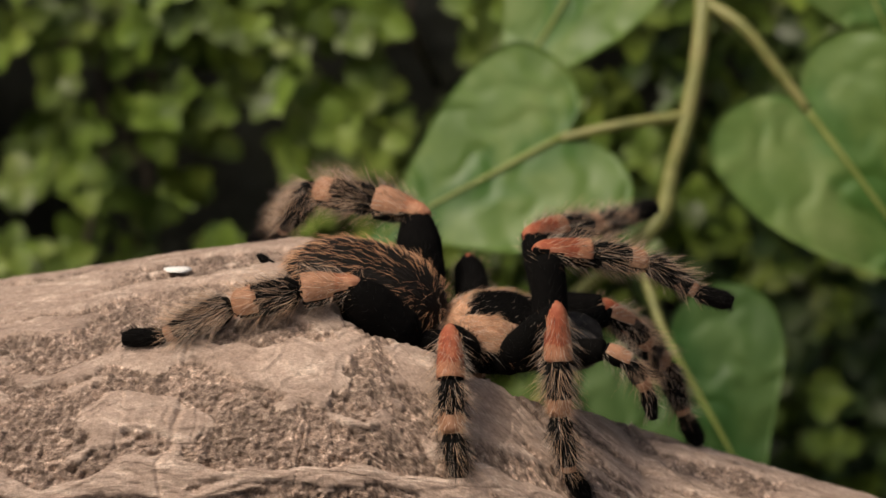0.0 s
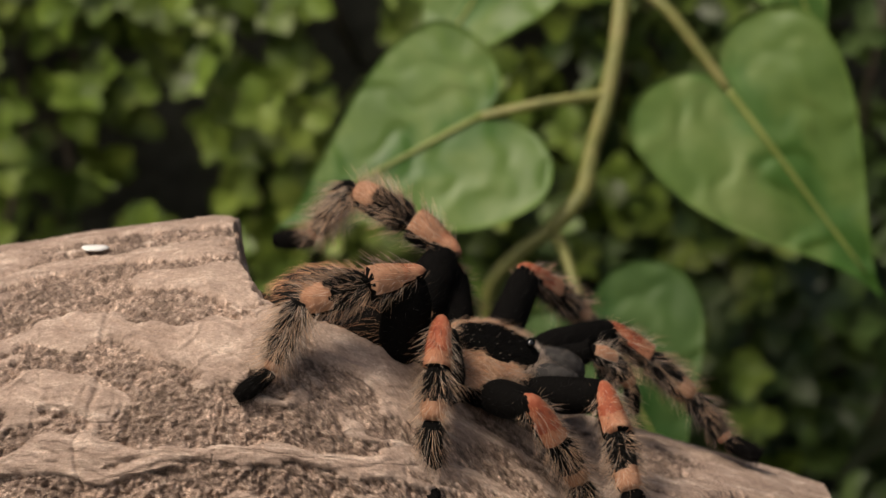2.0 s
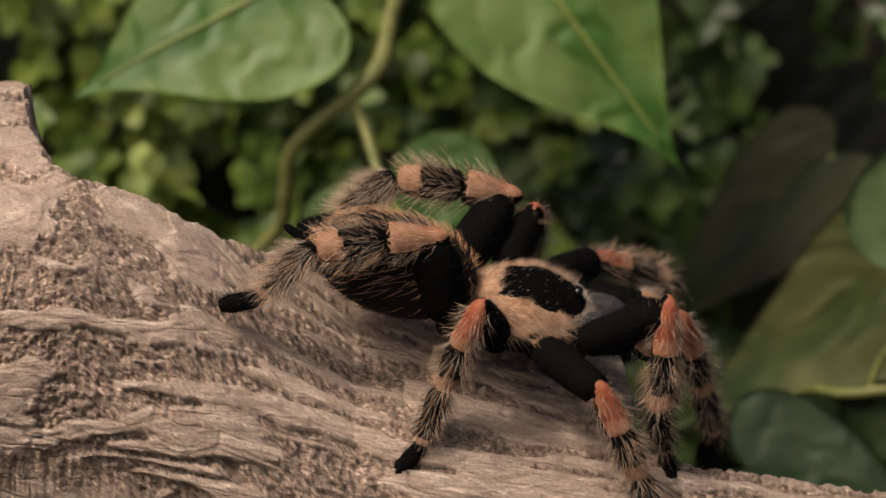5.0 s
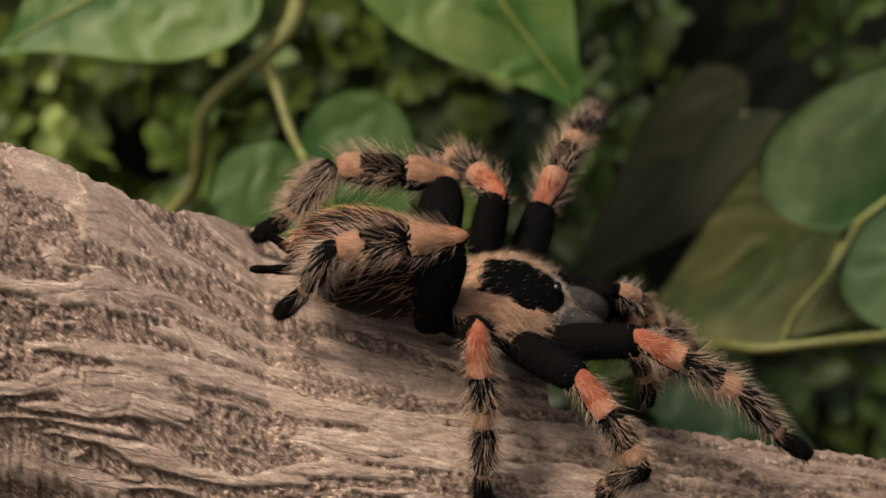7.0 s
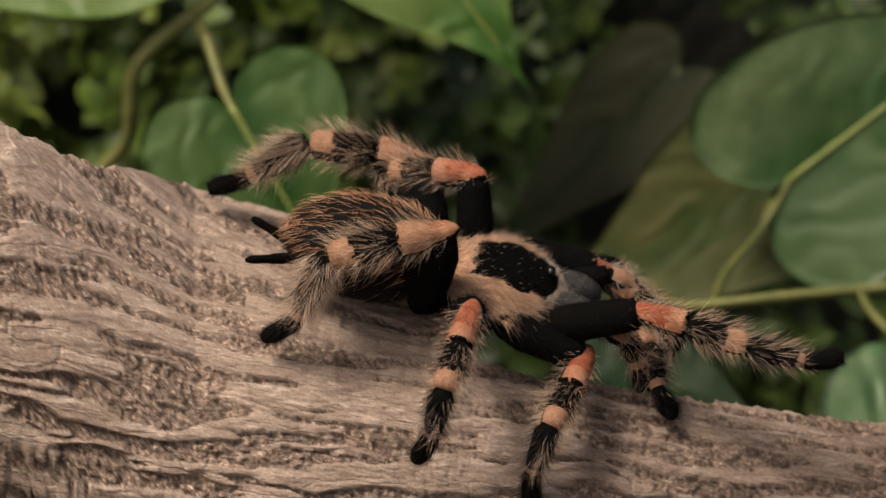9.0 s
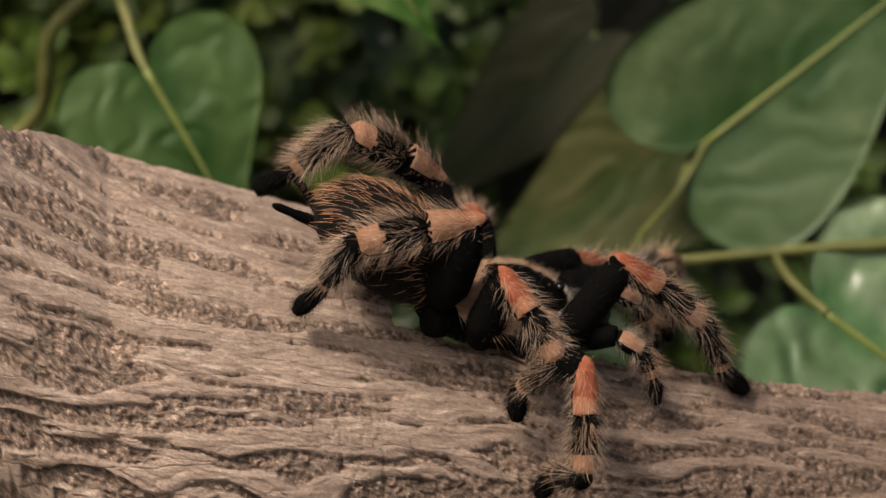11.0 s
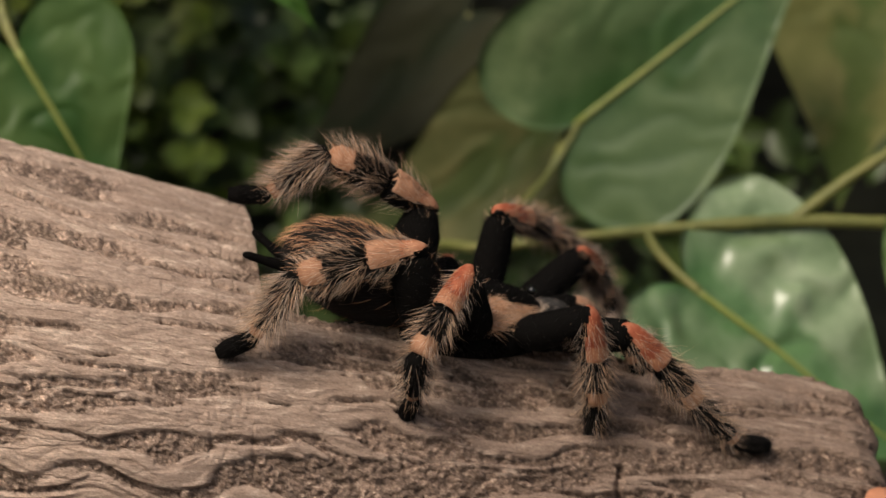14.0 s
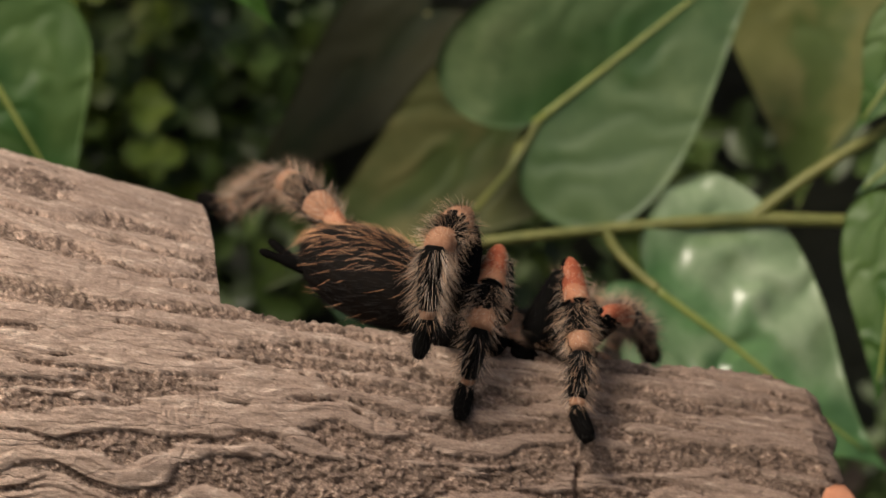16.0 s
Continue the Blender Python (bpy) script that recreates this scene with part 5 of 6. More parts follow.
    step(3.5, "R3", (4.0, -23.3, -1.0), (-9.7, -28.9, -15.6), (-15.6, -25.7, -26.0), (-22.1, -28.6, -30.2))
    step(3.5, "R4", (8.7, -21.4, 11.8), (-14.3, -27.6, 4.7), (-15.5, -23.0, -9.7), (-22.1, -21.7, -15.7))
    step(3.5, "L1", (39.9, 9.7, 9.0), (48.3, 15.4, -12.0), (51.2, 22.7, -21.3), (53.7, 29.0, -25.9))
    step(3.5, "L2", (32.4, 19.6, -4.2), (44.5, 37.4, -6.4), (42.7, 38.2, -18.1), (43.7, 42.9, -24.7))
    step(3.5, "L3", (12.0, 7.6, 11.9), (15.5, 23.1, -1.2), (16.4, 27.5, -12.8), (16.8, 33.4, -18.4))
    step(3.5, "L4", (-3.5, 14.1, 13.7), (-27.0, 21.9, 11.4), (-36.0, 22.9, -0.8), (-38.6, 30.5, -4.9))
    stance(4.0, (26.3, -9.1, -8.3, 21.6, 11.2, -2.4), (-48.2, -1.0, 4.5))
    step(4.0, "R1", (55.0, -25.8, -19.5), (63.9, -23.7, -40.9), (68.3, -17.2, -50.3), (72.7, -19.3, -56.9))
    step(4.0, "R2", (36.3, -34.5, -10.3), (33.1, -30.3, -31.2), (31.1, -23.7, -40.8), (29.3, -18.8, -47.1))
    step(4.0, "R3", (18.5, -33.3, -13.3), (17.0, -26.4, -32.8), (17.2, -22.4, -44.5), (17.4, -26.9, -51.4))
    step(4.0, "R4", (13.6, -28.3, 8.1), (-10.3, -28.5, 1.9), (-15.9, -24.4, -11.6), (-22.4, -20.7, -16.7))
    step(4.0, "L1", (40.0, 14.0, 5.2), (62.6, 18.3, 9.0), (74.7, 17.1, 9.5), (82.8, 17.7, 10.6))
    step(4.0, "L2", (44.6, 4.3, 4.4), (59.0, 16.2, -6.5), (63.5, 24.7, -13.4), (70.0, 29.0, -15.7))
    step(4.0, "L3", (15.4, 5.6, 8.7), (19.9, 21.3, -3.9), (21.9, 26.0, -15.2), (22.7, 32.1, -20.7))
    step(4.0, "L4", (23.0, 10.0, 9.5), (2.2, 21.1, 17.3), (-5.3, 21.6, 4.1), (-10.3, 27.9, -0.0))
    stance(4.5, (34.9, -8.7, -14.1, 22.4, 9.2, -2.0), (-46.9, 0.2, 6.3))
    step(4.5, "R1", (63.3, -27.8, -17.3), (70.4, -14.9, -35.4), (70.2, -11.1, -46.9), (68.0, -15.7, -53.4))
    step(4.5, "R2", (45.3, -33.5, -15.0), (57.9, -48.5, -24.1), (63.8, -55.6, -31.5), (70.3, -58.9, -35.2))
    step(4.5, "R3", (25.9, -32.4, -15.2), (20.6, -28.2, -34.8), (20.2, -23.1, -46.1), (15.3, -26.0, -51.9))
    step(4.5, "R4", (17.3, -26.1, 2.8), (-7.1, -28.0, -0.9), (-13.9, -23.2, -13.6), (-22.4, -21.3, -15.9))
    step(4.5, "L1", (62.1, 2.2, -1.0), (85.3, 3.6, -2.0), (96.8, 7.6, -3.1), (104.9, 6.7, -2.1))
    step(4.5, "L2", (60.8, 1.0, -11.2), (78.8, 10.0, -19.3), (73.3, 15.1, -28.4), (74.3, 20.4, -34.6))
    step(4.5, "L3", (27.8, 6.2, 5.3), (30.5, 22.5, -7.3), (31.2, 27.2, -18.7), (31.6, 33.3, -24.2))
    step(4.5, "L4", (30.9, 7.0, 7.1), (8.1, 17.0, 6.6), (2.5, 26.4, -3.9), (2.4, 34.8, -7.0))
    stance(5.0, (42.9, -8.6, -18.9, 23.3, 10.4, -2.2), (-47.9, -0.2, 5.7))
    step(5.0, "R1", (70.6, -24.1, -17.2), (69.3, -21.5, -40.3), (71.3, -14.8, -50.3), (72.8, -18.6, -57.4))
    step(5.0, "R2", (56.7, -30.1, -33.1), (65.5, -26.9, -52.6), (69.6, -29.5, -63.3), (74.9, -26.1, -68.5))
    step(5.0, "R3", (31.6, -29.6, -15.8), (23.9, -24.1, -34.2), (19.7, -24.6, -45.8), (14.1, -26.9, -51.4))
    step(5.0, "R4", (22.3, -23.2, -1.7), (-2.4, -25.5, -3.5), (-13.4, -24.4, -13.9), (-22.2, -23.7, -15.8))
    step(5.0, "L1", (75.3, -3.5, -24.6), (81.9, 7.9, -43.9), (85.0, 13.3, -54.4), (82.1, 15.6, -61.6))
    step(5.0, "L2", (58.3, 16.4, -15.8), (75.9, 27.0, -22.5), (73.5, 25.3, -34.0), (75.7, 28.0, -41.4))
    step(5.0, "L3", (44.8, 8.1, -3.4), (44.7, 24.9, -15.4), (42.7, 30.6, -26.2), (42.2, 37.0, -31.4))
    step(5.0, "L4", (39.0, 8.1, 0.8), (14.5, 7.2, 4.6), (2.1, 5.3, -4.2), (-6.4, 6.6, -6.6))
    stance(5.5, (46.4, -9.9, -20.6, 24.5, 10.7, -2.3), (-48.1, -0.6, 5.3))
    step(5.5, "R1", (74.4, -24.9, -21.1), (91.6, -32.8, -34.6), (84.3, -27.7, -42.9), (85.0, -24.9, -50.6))
    step(5.5, "R2", (60.3, -30.9, -34.6), (72.8, -36.4, -51.3), (71.1, -30.1, -61.1), (74.8, -27.4, -67.9))
    step(5.5, "R3", (36.1, -31.5, -18.8), (24.1, -39.9, -33.5), (26.3, -31.7, -42.5), (22.7, -29.0, -49.4))
    step(5.5, "R4", (27.6, -24.8, -3.7), (3.1, -27.3, -6.5), (-10.4, -23.2, -12.2), (-18.8, -22.2, -15.3))
    step(5.5, "L1", (77.7, -1.1, -27.5), (90.4, 6.2, -45.6), (84.6, 10.3, -55.5), (85.4, 15.5, -61.8))
    step(5.5, "L2", (60.3, 15.8, -15.0), (75.1, 27.7, -4.7), (74.7, 27.8, -16.5), (77.4, 31.6, -23.3))
    step(5.5, "L3", (47.4, 5.8, -4.0), (45.7, 23.2, -15.0), (43.4, 29.4, -25.5), (42.4, 35.9, -30.4))
    step(5.5, "L4", (40.7, 10.2, -1.2), (17.8, 6.5, 7.7), (4.3, 5.8, 0.8), (-4.1, 6.8, -2.5))
    stance(6.0, (49.8, -11.2, -22.3, 25.6, 11.0, -2.4), (-48.4, -1.0, 4.9))
    step(6.0, "R1", (77.4, -27.6, -24.3), (94.5, -33.6, -38.9), (93.6, -30.1, -50.5), (97.4, -29.1, -57.7))
    step(6.0, "R2", (63.8, -32.1, -36.0), (78.2, -41.0, -49.4), (73.2, -33.0, -56.5), (75.3, -28.4, -63.0))
    step(6.0, "R3", (40.4, -33.5, -21.9), (35.7, -34.9, -42.0), (35.4, -30.2, -53.5), (32.0, -29.9, -61.0))
    step(6.0, "R4", (33.2, -26.2, -5.6), (8.5, -28.7, -6.2), (-4.3, -23.1, -12.2), (-12.5, -21.6, -15.5))
    step(6.0, "L1", (79.9, 1.8, -30.4), (97.3, 10.2, -43.4), (88.2, 13.7, -50.7), (87.0, 19.6, -56.3))
    step(6.0, "L2", (62.2, 14.6, -14.0), (75.8, 26.6, -2.3), (76.4, 29.9, -13.6), (79.1, 35.2, -19.2))
    step(6.0, "L3", (50.1, 3.4, -4.6), (46.9, 23.9, -5.7), (43.7, 27.3, -17.2), (41.9, 33.0, -22.8))
    step(6.0, "L4", (42.2, 10.5, -2.7), (18.1, 6.4, 1.3), (6.1, 5.8, -8.1), (-1.8, 6.9, -12.3))
    stance(6.5, (53.3, -12.5, -24.1, 26.8, 11.3, -2.4), (-48.6, -1.4, 4.5))
    step(6.5, "R1", (80.4, -30.2, -27.5), (101.6, -37.8, -33.4), (104.4, -34.2, -44.6), (109.7, -33.2, -50.8))
    step(6.5, "R2", (67.3, -33.5, -37.3), (77.0, -38.8, -55.8), (73.2, -32.3, -64.9), (75.8, -29.4, -72.1))
    step(6.5, "R3", (44.8, -35.2, -24.9), (43.3, -42.8, -44.1), (44.1, -32.9, -51.5), (41.4, -30.7, -58.9))
    step(6.5, "R4", (38.8, -27.6, -7.6), (15.0, -30.1, -14.3), (5.0, -23.4, -23.6), (-2.2, -21.4, -28.5))
    step(6.5, "L1", (82.0, 3.6, -32.8), (94.6, 14.2, -49.4), (88.3, 17.9, -59.2), (88.7, 23.8, -64.9))
    step(6.5, "L2", (64.3, 12.8, -13.0), (73.7, 21.2, 4.5), (77.6, 31.7, 0.7), (80.7, 39.0, -1.2))
    step(6.5, "L3", (52.7, 1.4, -5.4), (46.5, 20.4, -10.7), (43.8, 23.4, -22.4), (41.6, 29.0, -28.1))
    step(6.5, "L4", (43.7, 10.1, -4.1), (20.8, 6.6, 4.9), (8.6, 5.8, -4.1), (0.6, 7.0, -8.1))
    stance(7.0, (56.7, -13.8, -25.8, 28.0, 11.5, -2.5), (-48.8, -1.7, 4.0))
    step(7.0, "R1", (83.3, -32.5, -30.9), (103.6, -37.2, -41.5), (111.5, -36.5, -50.7), (118.3, -37.0, -55.4))
    step(7.0, "R2", (70.7, -34.7, -38.7), (82.2, -43.0, -55.0), (75.4, -35.2, -60.7), (76.3, -30.4, -67.3))
    step(7.0, "R3", (49.2, -36.7, -28.1), (50.5, -36.3, -48.7), (50.2, -31.3, -60.1), (50.6, -31.9, -68.2))
    step(7.0, "R4", (44.4, -28.8, -9.6), (19.7, -31.6, -10.8), (14.0, -23.3, -22.1), (7.9, -20.2, -28.1))
    step(7.0, "L1", (84.1, 4.5, -34.8), (99.6, 18.1, -45.7), (91.7, 21.7, -54.2), (90.3, 27.8, -59.4))
    step(7.0, "L2", (66.1, 10.1, -11.8), (75.2, 24.3, 1.7), (79.5, 35.2, 3.2), (82.4, 42.8, 2.8))
    step(7.0, "L3", (55.3, -0.5, -6.2), (46.1, 17.4, -1.6), (44.0, 19.7, -13.6), (41.4, 25.0, -19.4))
    step(7.0, "L4", (45.2, 9.1, -5.1), (20.7, 6.6, -1.8), (10.5, 5.8, -13.1), (3.0, 7.2, -17.9))
    stance(7.5, (60.2, -15.1, -27.6, 29.2, 11.8, -2.5), (-49.0, -2.1, 3.6))
    step(7.5, "R1", (86.3, -34.3, -34.3), (105.0, -36.1, -48.1), (114.8, -38.1, -55.1), (122.6, -38.5, -57.7))
    step(7.5, "R2", (74.0, -37.1, -39.5), (74.5, -29.5, -59.7), (75.0, -24.8, -70.5), (76.9, -29.5, -77.0))
    step(7.5, "R3", (53.5, -38.1, -31.2), (51.9, -33.8, -51.3), (51.7, -28.2, -62.4), (50.9, -31.1, -70.0))
    step(7.5, "R4", (50.3, -30.1, -11.6), (26.7, -31.4, -19.2), (24.3, -26.8, -33.6), (17.6, -25.1, -39.3))
    step(7.5, "L1", (86.1, 5.3, -36.7), (95.0, 20.7, -51.7), (91.7, 25.7, -62.4), (91.9, 31.8, -67.9))
    step(7.5, "L2", (68.3, 6.5, -10.5), (76.8, 25.5, -4.5), (80.2, 36.0, -0.3), (82.9, 42.3, 4.1))
    step(7.5, "L3", (58.0, -2.1, -7.3), (44.8, 13.9, -6.7), (43.9, 15.9, -18.9), (41.1, 21.0, -24.7))
    step(7.5, "L4", (46.6, 5.8, -4.5), (22.2, 10.0, -2.9), (12.3, 7.6, -14.2), (3.7, 7.1, -17.0))
    stance(8.0, (61.8, -16.6, -28.1, 30.4, 12.4, -2.7), (-50.0, -2.7, 3.1))
    step(8.0, "R1", (84.5, -37.6, -45.9), (92.6, -32.0, -67.0), (92.7, -36.2, -78.5), (96.9, -30.4, -82.5))
    step(8.0, "R2", (75.9, -38.4, -38.4), (74.3, -30.8, -58.5), (74.5, -23.7, -68.0), (74.0, -29.5, -73.8))
    step(8.0, "R3", (55.8, -39.8, -31.1), (51.7, -35.6, -50.9), (51.7, -28.6, -61.1), (51.0, -24.6, -68.2))
    step(8.0, "R4", (51.2, -33.1, -12.5), (27.5, -32.8, -19.9), (24.2, -28.9, -34.2), (17.9, -25.6, -39.8))
    step(8.0, "L1", (79.2, 7.0, -15.4), (101.9, 5.4, -10.6), (113.9, 4.9, -8.2), (121.6, 4.8, -5.4))
    step(8.0, "L2", (85.9, -8.2, -29.9), (95.4, -0.4, -47.6), (98.1, 9.6, -53.2), (103.6, 11.1, -59.2))
    step(8.0, "L3", (58.2, -3.5, -7.2), (44.5, 12.0, -8.5), (44.4, 14.0, -20.8), (41.6, 19.1, -26.6))
    step(8.0, "L4", (46.9, 6.3, -6.2), (22.7, 11.0, -3.6), (12.5, 8.9, -14.7), (4.1, 8.5, -18.2))
    stance(8.5, (65.4, -13.9, -31.7, 29.4, 11.8, -2.6), (-50.4, -2.3, 3.4))
    step(8.5, "R1", (88.0, -29.6, -26.2), (110.4, -34.8, -30.2), (121.2, -38.5, -34.4), (129.3, -40.1, -35.0))
    step(8.5, "R2", (82.1, -24.6, -45.3), (74.7, -42.2, -55.5), (74.3, -36.2, -65.6), (74.2, -32.3, -72.9))
    step(8.5, "R3", (60.7, -34.6, -32.6), (53.4, -48.3, -46.3), (52.3, -41.7, -56.8), (50.4, -37.6, -63.7))
    step(8.5, "R4", (54.4, -30.6, -16.2), (30.2, -30.4, -21.8), (25.8, -27.6, -36.1), (18.4, -25.4, -40.9))
    step(8.5, "L1", (92.1, 4.3, -20.9), (114.9, 8.5, -18.4), (126.5, 11.9, -16.9), (134.1, 13.7, -14.5))
    step(8.5, "L2", (76.0, 6.5, -14.9), (88.3, 24.2, -16.5), (88.4, 32.0, -25.4), (89.4, 39.5, -28.4))
    step(8.5, "L3", (61.4, 0.9, -10.6), (48.3, 16.9, -11.5), (47.8, 18.0, -23.9), (45.2, 22.4, -30.2))
    step(8.5, "L4", (48.3, 8.0, -9.4), (24.0, 5.3, -4.8), (12.4, 5.2, -14.6), (3.7, 4.9, -17.1))
    stance(9.0, (70.3, -13.0, -32.0, 28.4, 12.9, -2.8), (-49.3, -3.5, 2.0))
    step(9.0, "R1", (98.6, -27.3, -36.2), (119.9, -34.9, -41.8), (131.6, -37.2, -44.6), (139.7, -38.0, -43.2))
    step(9.0, "R2", (86.9, -22.9, -46.7), (77.8, -39.3, -57.4), (74.9, -35.3, -68.1), (75.0, -33.1, -76.0))
    step(9.0, "R3", (62.2, -34.4, -33.6), (55.4, -49.0, -46.6), (53.7, -43.1, -57.4), (50.4, -39.4, -63.9))
    step(9.0, "R4", (56.8, -30.0, -17.6), (32.6, -29.8, -22.9), (26.7, -27.8, -36.9), (19.3, -24.9, -41.3))
    step(9.0, "L1", (97.7, 8.9, -36.8), (102.4, -10.5, -48.9), (103.0, -21.1, -54.8), (106.8, -19.1, -61.8))
    step(9.0, "L2", (92.0, -3.5, -33.0), (108.4, -7.0, -46.6), (102.4, -4.2, -56.3), (103.8, -1.6, -64.0))
    step(9.0, "L3", (65.1, -2.0, -12.1), (47.5, 8.8, -13.3), (50.6, 10.2, -25.2), (48.3, 14.5, -31.8))
    step(9.0, "L4", (54.4, 11.4, -12.1), (30.0, 12.4, -7.6), (16.9, 10.8, -15.3), (8.1, 10.4, -17.4))
    stance(9.5, (75.2, -14.2, -34.9, 26.4, 12.1, -2.6), (-48.3, -1.3, 5.4))
    step(9.5, "R1", (102.1, -29.0, -35.0), (124.7, -32.8, -30.6), (133.5, -31.8, -39.0), (140.7, -31.7, -42.8))
    step(9.5, "R2", (89.9, -34.9, -46.3), (84.3, -42.1, -65.9), (79.9, -33.4, -72.5), (75.1, -32.4, -79.1))
    step(9.5, "R3", (68.6, -36.0, -33.7), (61.9, -46.6, -50.2), (64.4, -35.2, -54.3), (60.9, -30.7, -60.2))
    step(9.5, "R4", (63.0, -30.3, -19.1), (39.7, -31.6, -27.4), (29.1, -24.5, -35.8), (21.8, -22.1, -40.3))
    step(9.5, "L1", (101.8, 8.3, -39.1), (114.6, -9.4, -47.2), (106.5, -12.7, -55.7), (106.5, -17.3, -62.5))
    step(9.5, "L2", (96.2, 1.3, -35.6), (116.7, -1.8, -41.7), (109.3, 0.6, -50.5), (109.8, 4.0, -58.0))
    step(9.5, "L3", (69.9, -3.0, -16.1), (52.5, 7.9, -13.6), (51.9, 10.5, -25.7), (48.3, 14.5, -31.8))
    step(9.5, "L4", (60.3, 10.3, -15.3), (37.9, 6.5, -5.5), (23.3, 4.2, -9.2), (14.7, 4.6, -11.6))
    stance(10.0, (80.1, -15.5, -37.9, 24.4, 11.3, -2.4), (-47.4, 0.9, 8.7))
    step(10.0, "R1", (105.7, -29.0, -34.4), (128.1, -27.9, -40.9), (135.2, -26.7, -50.7), (141.5, -26.1, -55.9))
    step(10.0, "R2", (94.1, -37.6, -48.5), (90.3, -47.2, -67.4), (86.5, -36.3, -69.9), (81.5, -32.9, -75.4))
    step(10.0, "R3", (74.9, -35.6, -34.0), (74.6, -43.2, -53.2), (73.9, -32.7, -59.7), (70.7, -30.8, -67.0))
    step(10.0, "R4", (68.8, -30.6, -20.6), (44.5, -32.8, -24.7), (34.6, -24.9, -33.3), (27.5, -22.2, -38.0))
    step(10.0, "L1", (105.8, 8.0, -41.5), (127.5, 1.5, -46.8), (116.8, -2.2, -51.3), (114.2, -4.7, -58.6))
    step(10.0, "L2", (99.9, 3.4, -37.6), (118.6, 4.6, -48.4), (113.6, 6.3, -59.0), (115.7, 9.7, -66.1))
    step(10.0, "L3", (75.3, 3.4, -22.0), (59.9, 15.6, -15.5), (61.6, 14.3, -27.7), (59.2, 17.6, -34.8))
    step(10.0, "L4", (65.5, 7.8, -17.9), (43.3, 1.3, -8.8), (30.0, -1.3, -15.7), (21.8, -1.3, -19.3))
    stance(10.5, (85.1, -16.7, -40.8, 22.3, 10.4, -2.2), (-46.5, 3.1, 12.1))
    step(10.5, "R1", (109.4, -27.3, -34.3), (132.1, -24.0, -38.3), (136.9, -21.8, -49.2), (142.5, -20.2, -55.0))
    step(10.5, "R2", (98.4, -39.9, -50.6), (95.0, -43.4, -71.6), (90.7, -34.6, -78.2), (87.8, -33.4, -85.8))
    step(10.5, "R3", (81.3, -34.3, -34.6), (87.7, -45.7, -50.6), (82.0, -35.0, -52.8), (80.4, -31.1, -59.9))
    step(10.5, "R4", (74.5, -31.0, -22.1), (52.3, -33.3, -32.8), (42.9, -26.2, -42.4), (36.1, -23.7, -47.7))
    step(10.5, "L1", (109.8, 7.8, -43.8), (129.8, 14.9, -53.4), (122.4, 8.5, -60.7), (122.0, 7.6, -68.8))
    step(10.5, "L2", (103.5, 4.9, -39.8), (124.1, 10.6, -42.2), (119.7, 11.7, -53.1), (121.7, 15.3, -60.2))
    step(10.5, "L3", (80.4, 4.6, -27.0), (71.0, 22.1, -33.0), (71.9, 17.7, -44.5), (70.1, 20.9, -51.8))
    step(10.5, "L4", (70.6, 4.8, -20.0), (51.7, -3.0, -6.0), (37.5, -6.5, -10.3), (29.0, -7.2, -13.1))
    stance(11.0, (90.0, -17.9, -43.7, 20.2, 9.6, -2.1), (-45.5, 5.3, 15.5))
    step(11.0, "R1", (113.3, -22.3, -35.4), (131.3, -18.8, -49.8), (136.1, -16.9, -60.9), (141.8, -14.8, -66.4))
    step(11.0, "R2", (102.8, -41.9, -52.8), (102.0, -48.7, -73.3), (97.0, -38.3, -75.8), (94.2, -33.9, -82.1))
    step(11.0, "R3", (87.7, -31.8, -35.7), (98.0, -39.8, -51.7), (90.0, -33.5, -58.8), (90.1, -31.2, -66.7))
    step(11.0, "R4", (80.3, -31.5, -23.4), (55.9, -34.6, -26.9), (49.9, -26.3, -38.1), (44.1, -23.4, -44.5))
    step(11.0, "L1", (113.8, 7.4, -46.2), (130.9, 23.2, -46.2), (128.0, 18.6, -57.1), (129.7, 20.1, -65.0))
    step(11.0, "L2", (106.8, 5.7, -42.0), (124.2, 15.3, -50.5), (124.1, 17.0, -62.1), (127.7, 21.1, -68.3))
    step(11.0, "L3", (85.3, 5.3, -32.2), (83.1, 25.5, -35.8), (82.2, 20.9, -47.2), (80.9, 24.0, -54.7))
    step(11.0, "L4", (75.7, 0.4, -21.6), (56.4, -8.6, -8.8), (44.1, -12.0, -17.0), (36.0, -13.2, -20.9))
    stance(11.5, (95.0, -19.1, -46.7, 18.2, 8.8, -1.9), (-44.6, 7.5, 18.9))
    step(11.5, "R1", (116.6, -20.9, -36.0), (133.7, -23.4, -51.7), (139.5, -16.9, -60.2), (144.1, -15.4, -66.9))
    step(11.5, "R2", (107.1, -44.5, -54.7), (104.0, -39.2, -75.4), (102.6, -32.9, -85.3), (100.7, -33.2, -93.3))
    step(11.5, "R3", (93.8, -29.1, -37.3), (92.2, -43.1, -52.5), (90.8, -35.5, -62.2), (90.3, -29.2, -67.4))
    step(11.5, "R4", (86.4, -31.4, -24.9), (62.6, -33.7, -31.1), (59.7, -31.9, -46.0), (53.1, -30.7, -52.2))
    step(11.5, "L1", (117.7, 7.0, -48.6), (131.1, 23.2, -58.7), (134.1, 27.5, -69.8), (137.4, 32.6, -75.2))
    step(11.5, "L2", (110.1, 6.1, -44.4), (126.8, 18.9, -49.3), (125.3, 17.9, -61.0), (127.7, 21.0, -68.2))
    step(11.5, "L3", (90.2, 5.7, -37.6), (91.8, 19.3, -53.2), (91.7, 21.9, -65.3), (91.8, 27.1, -71.7))
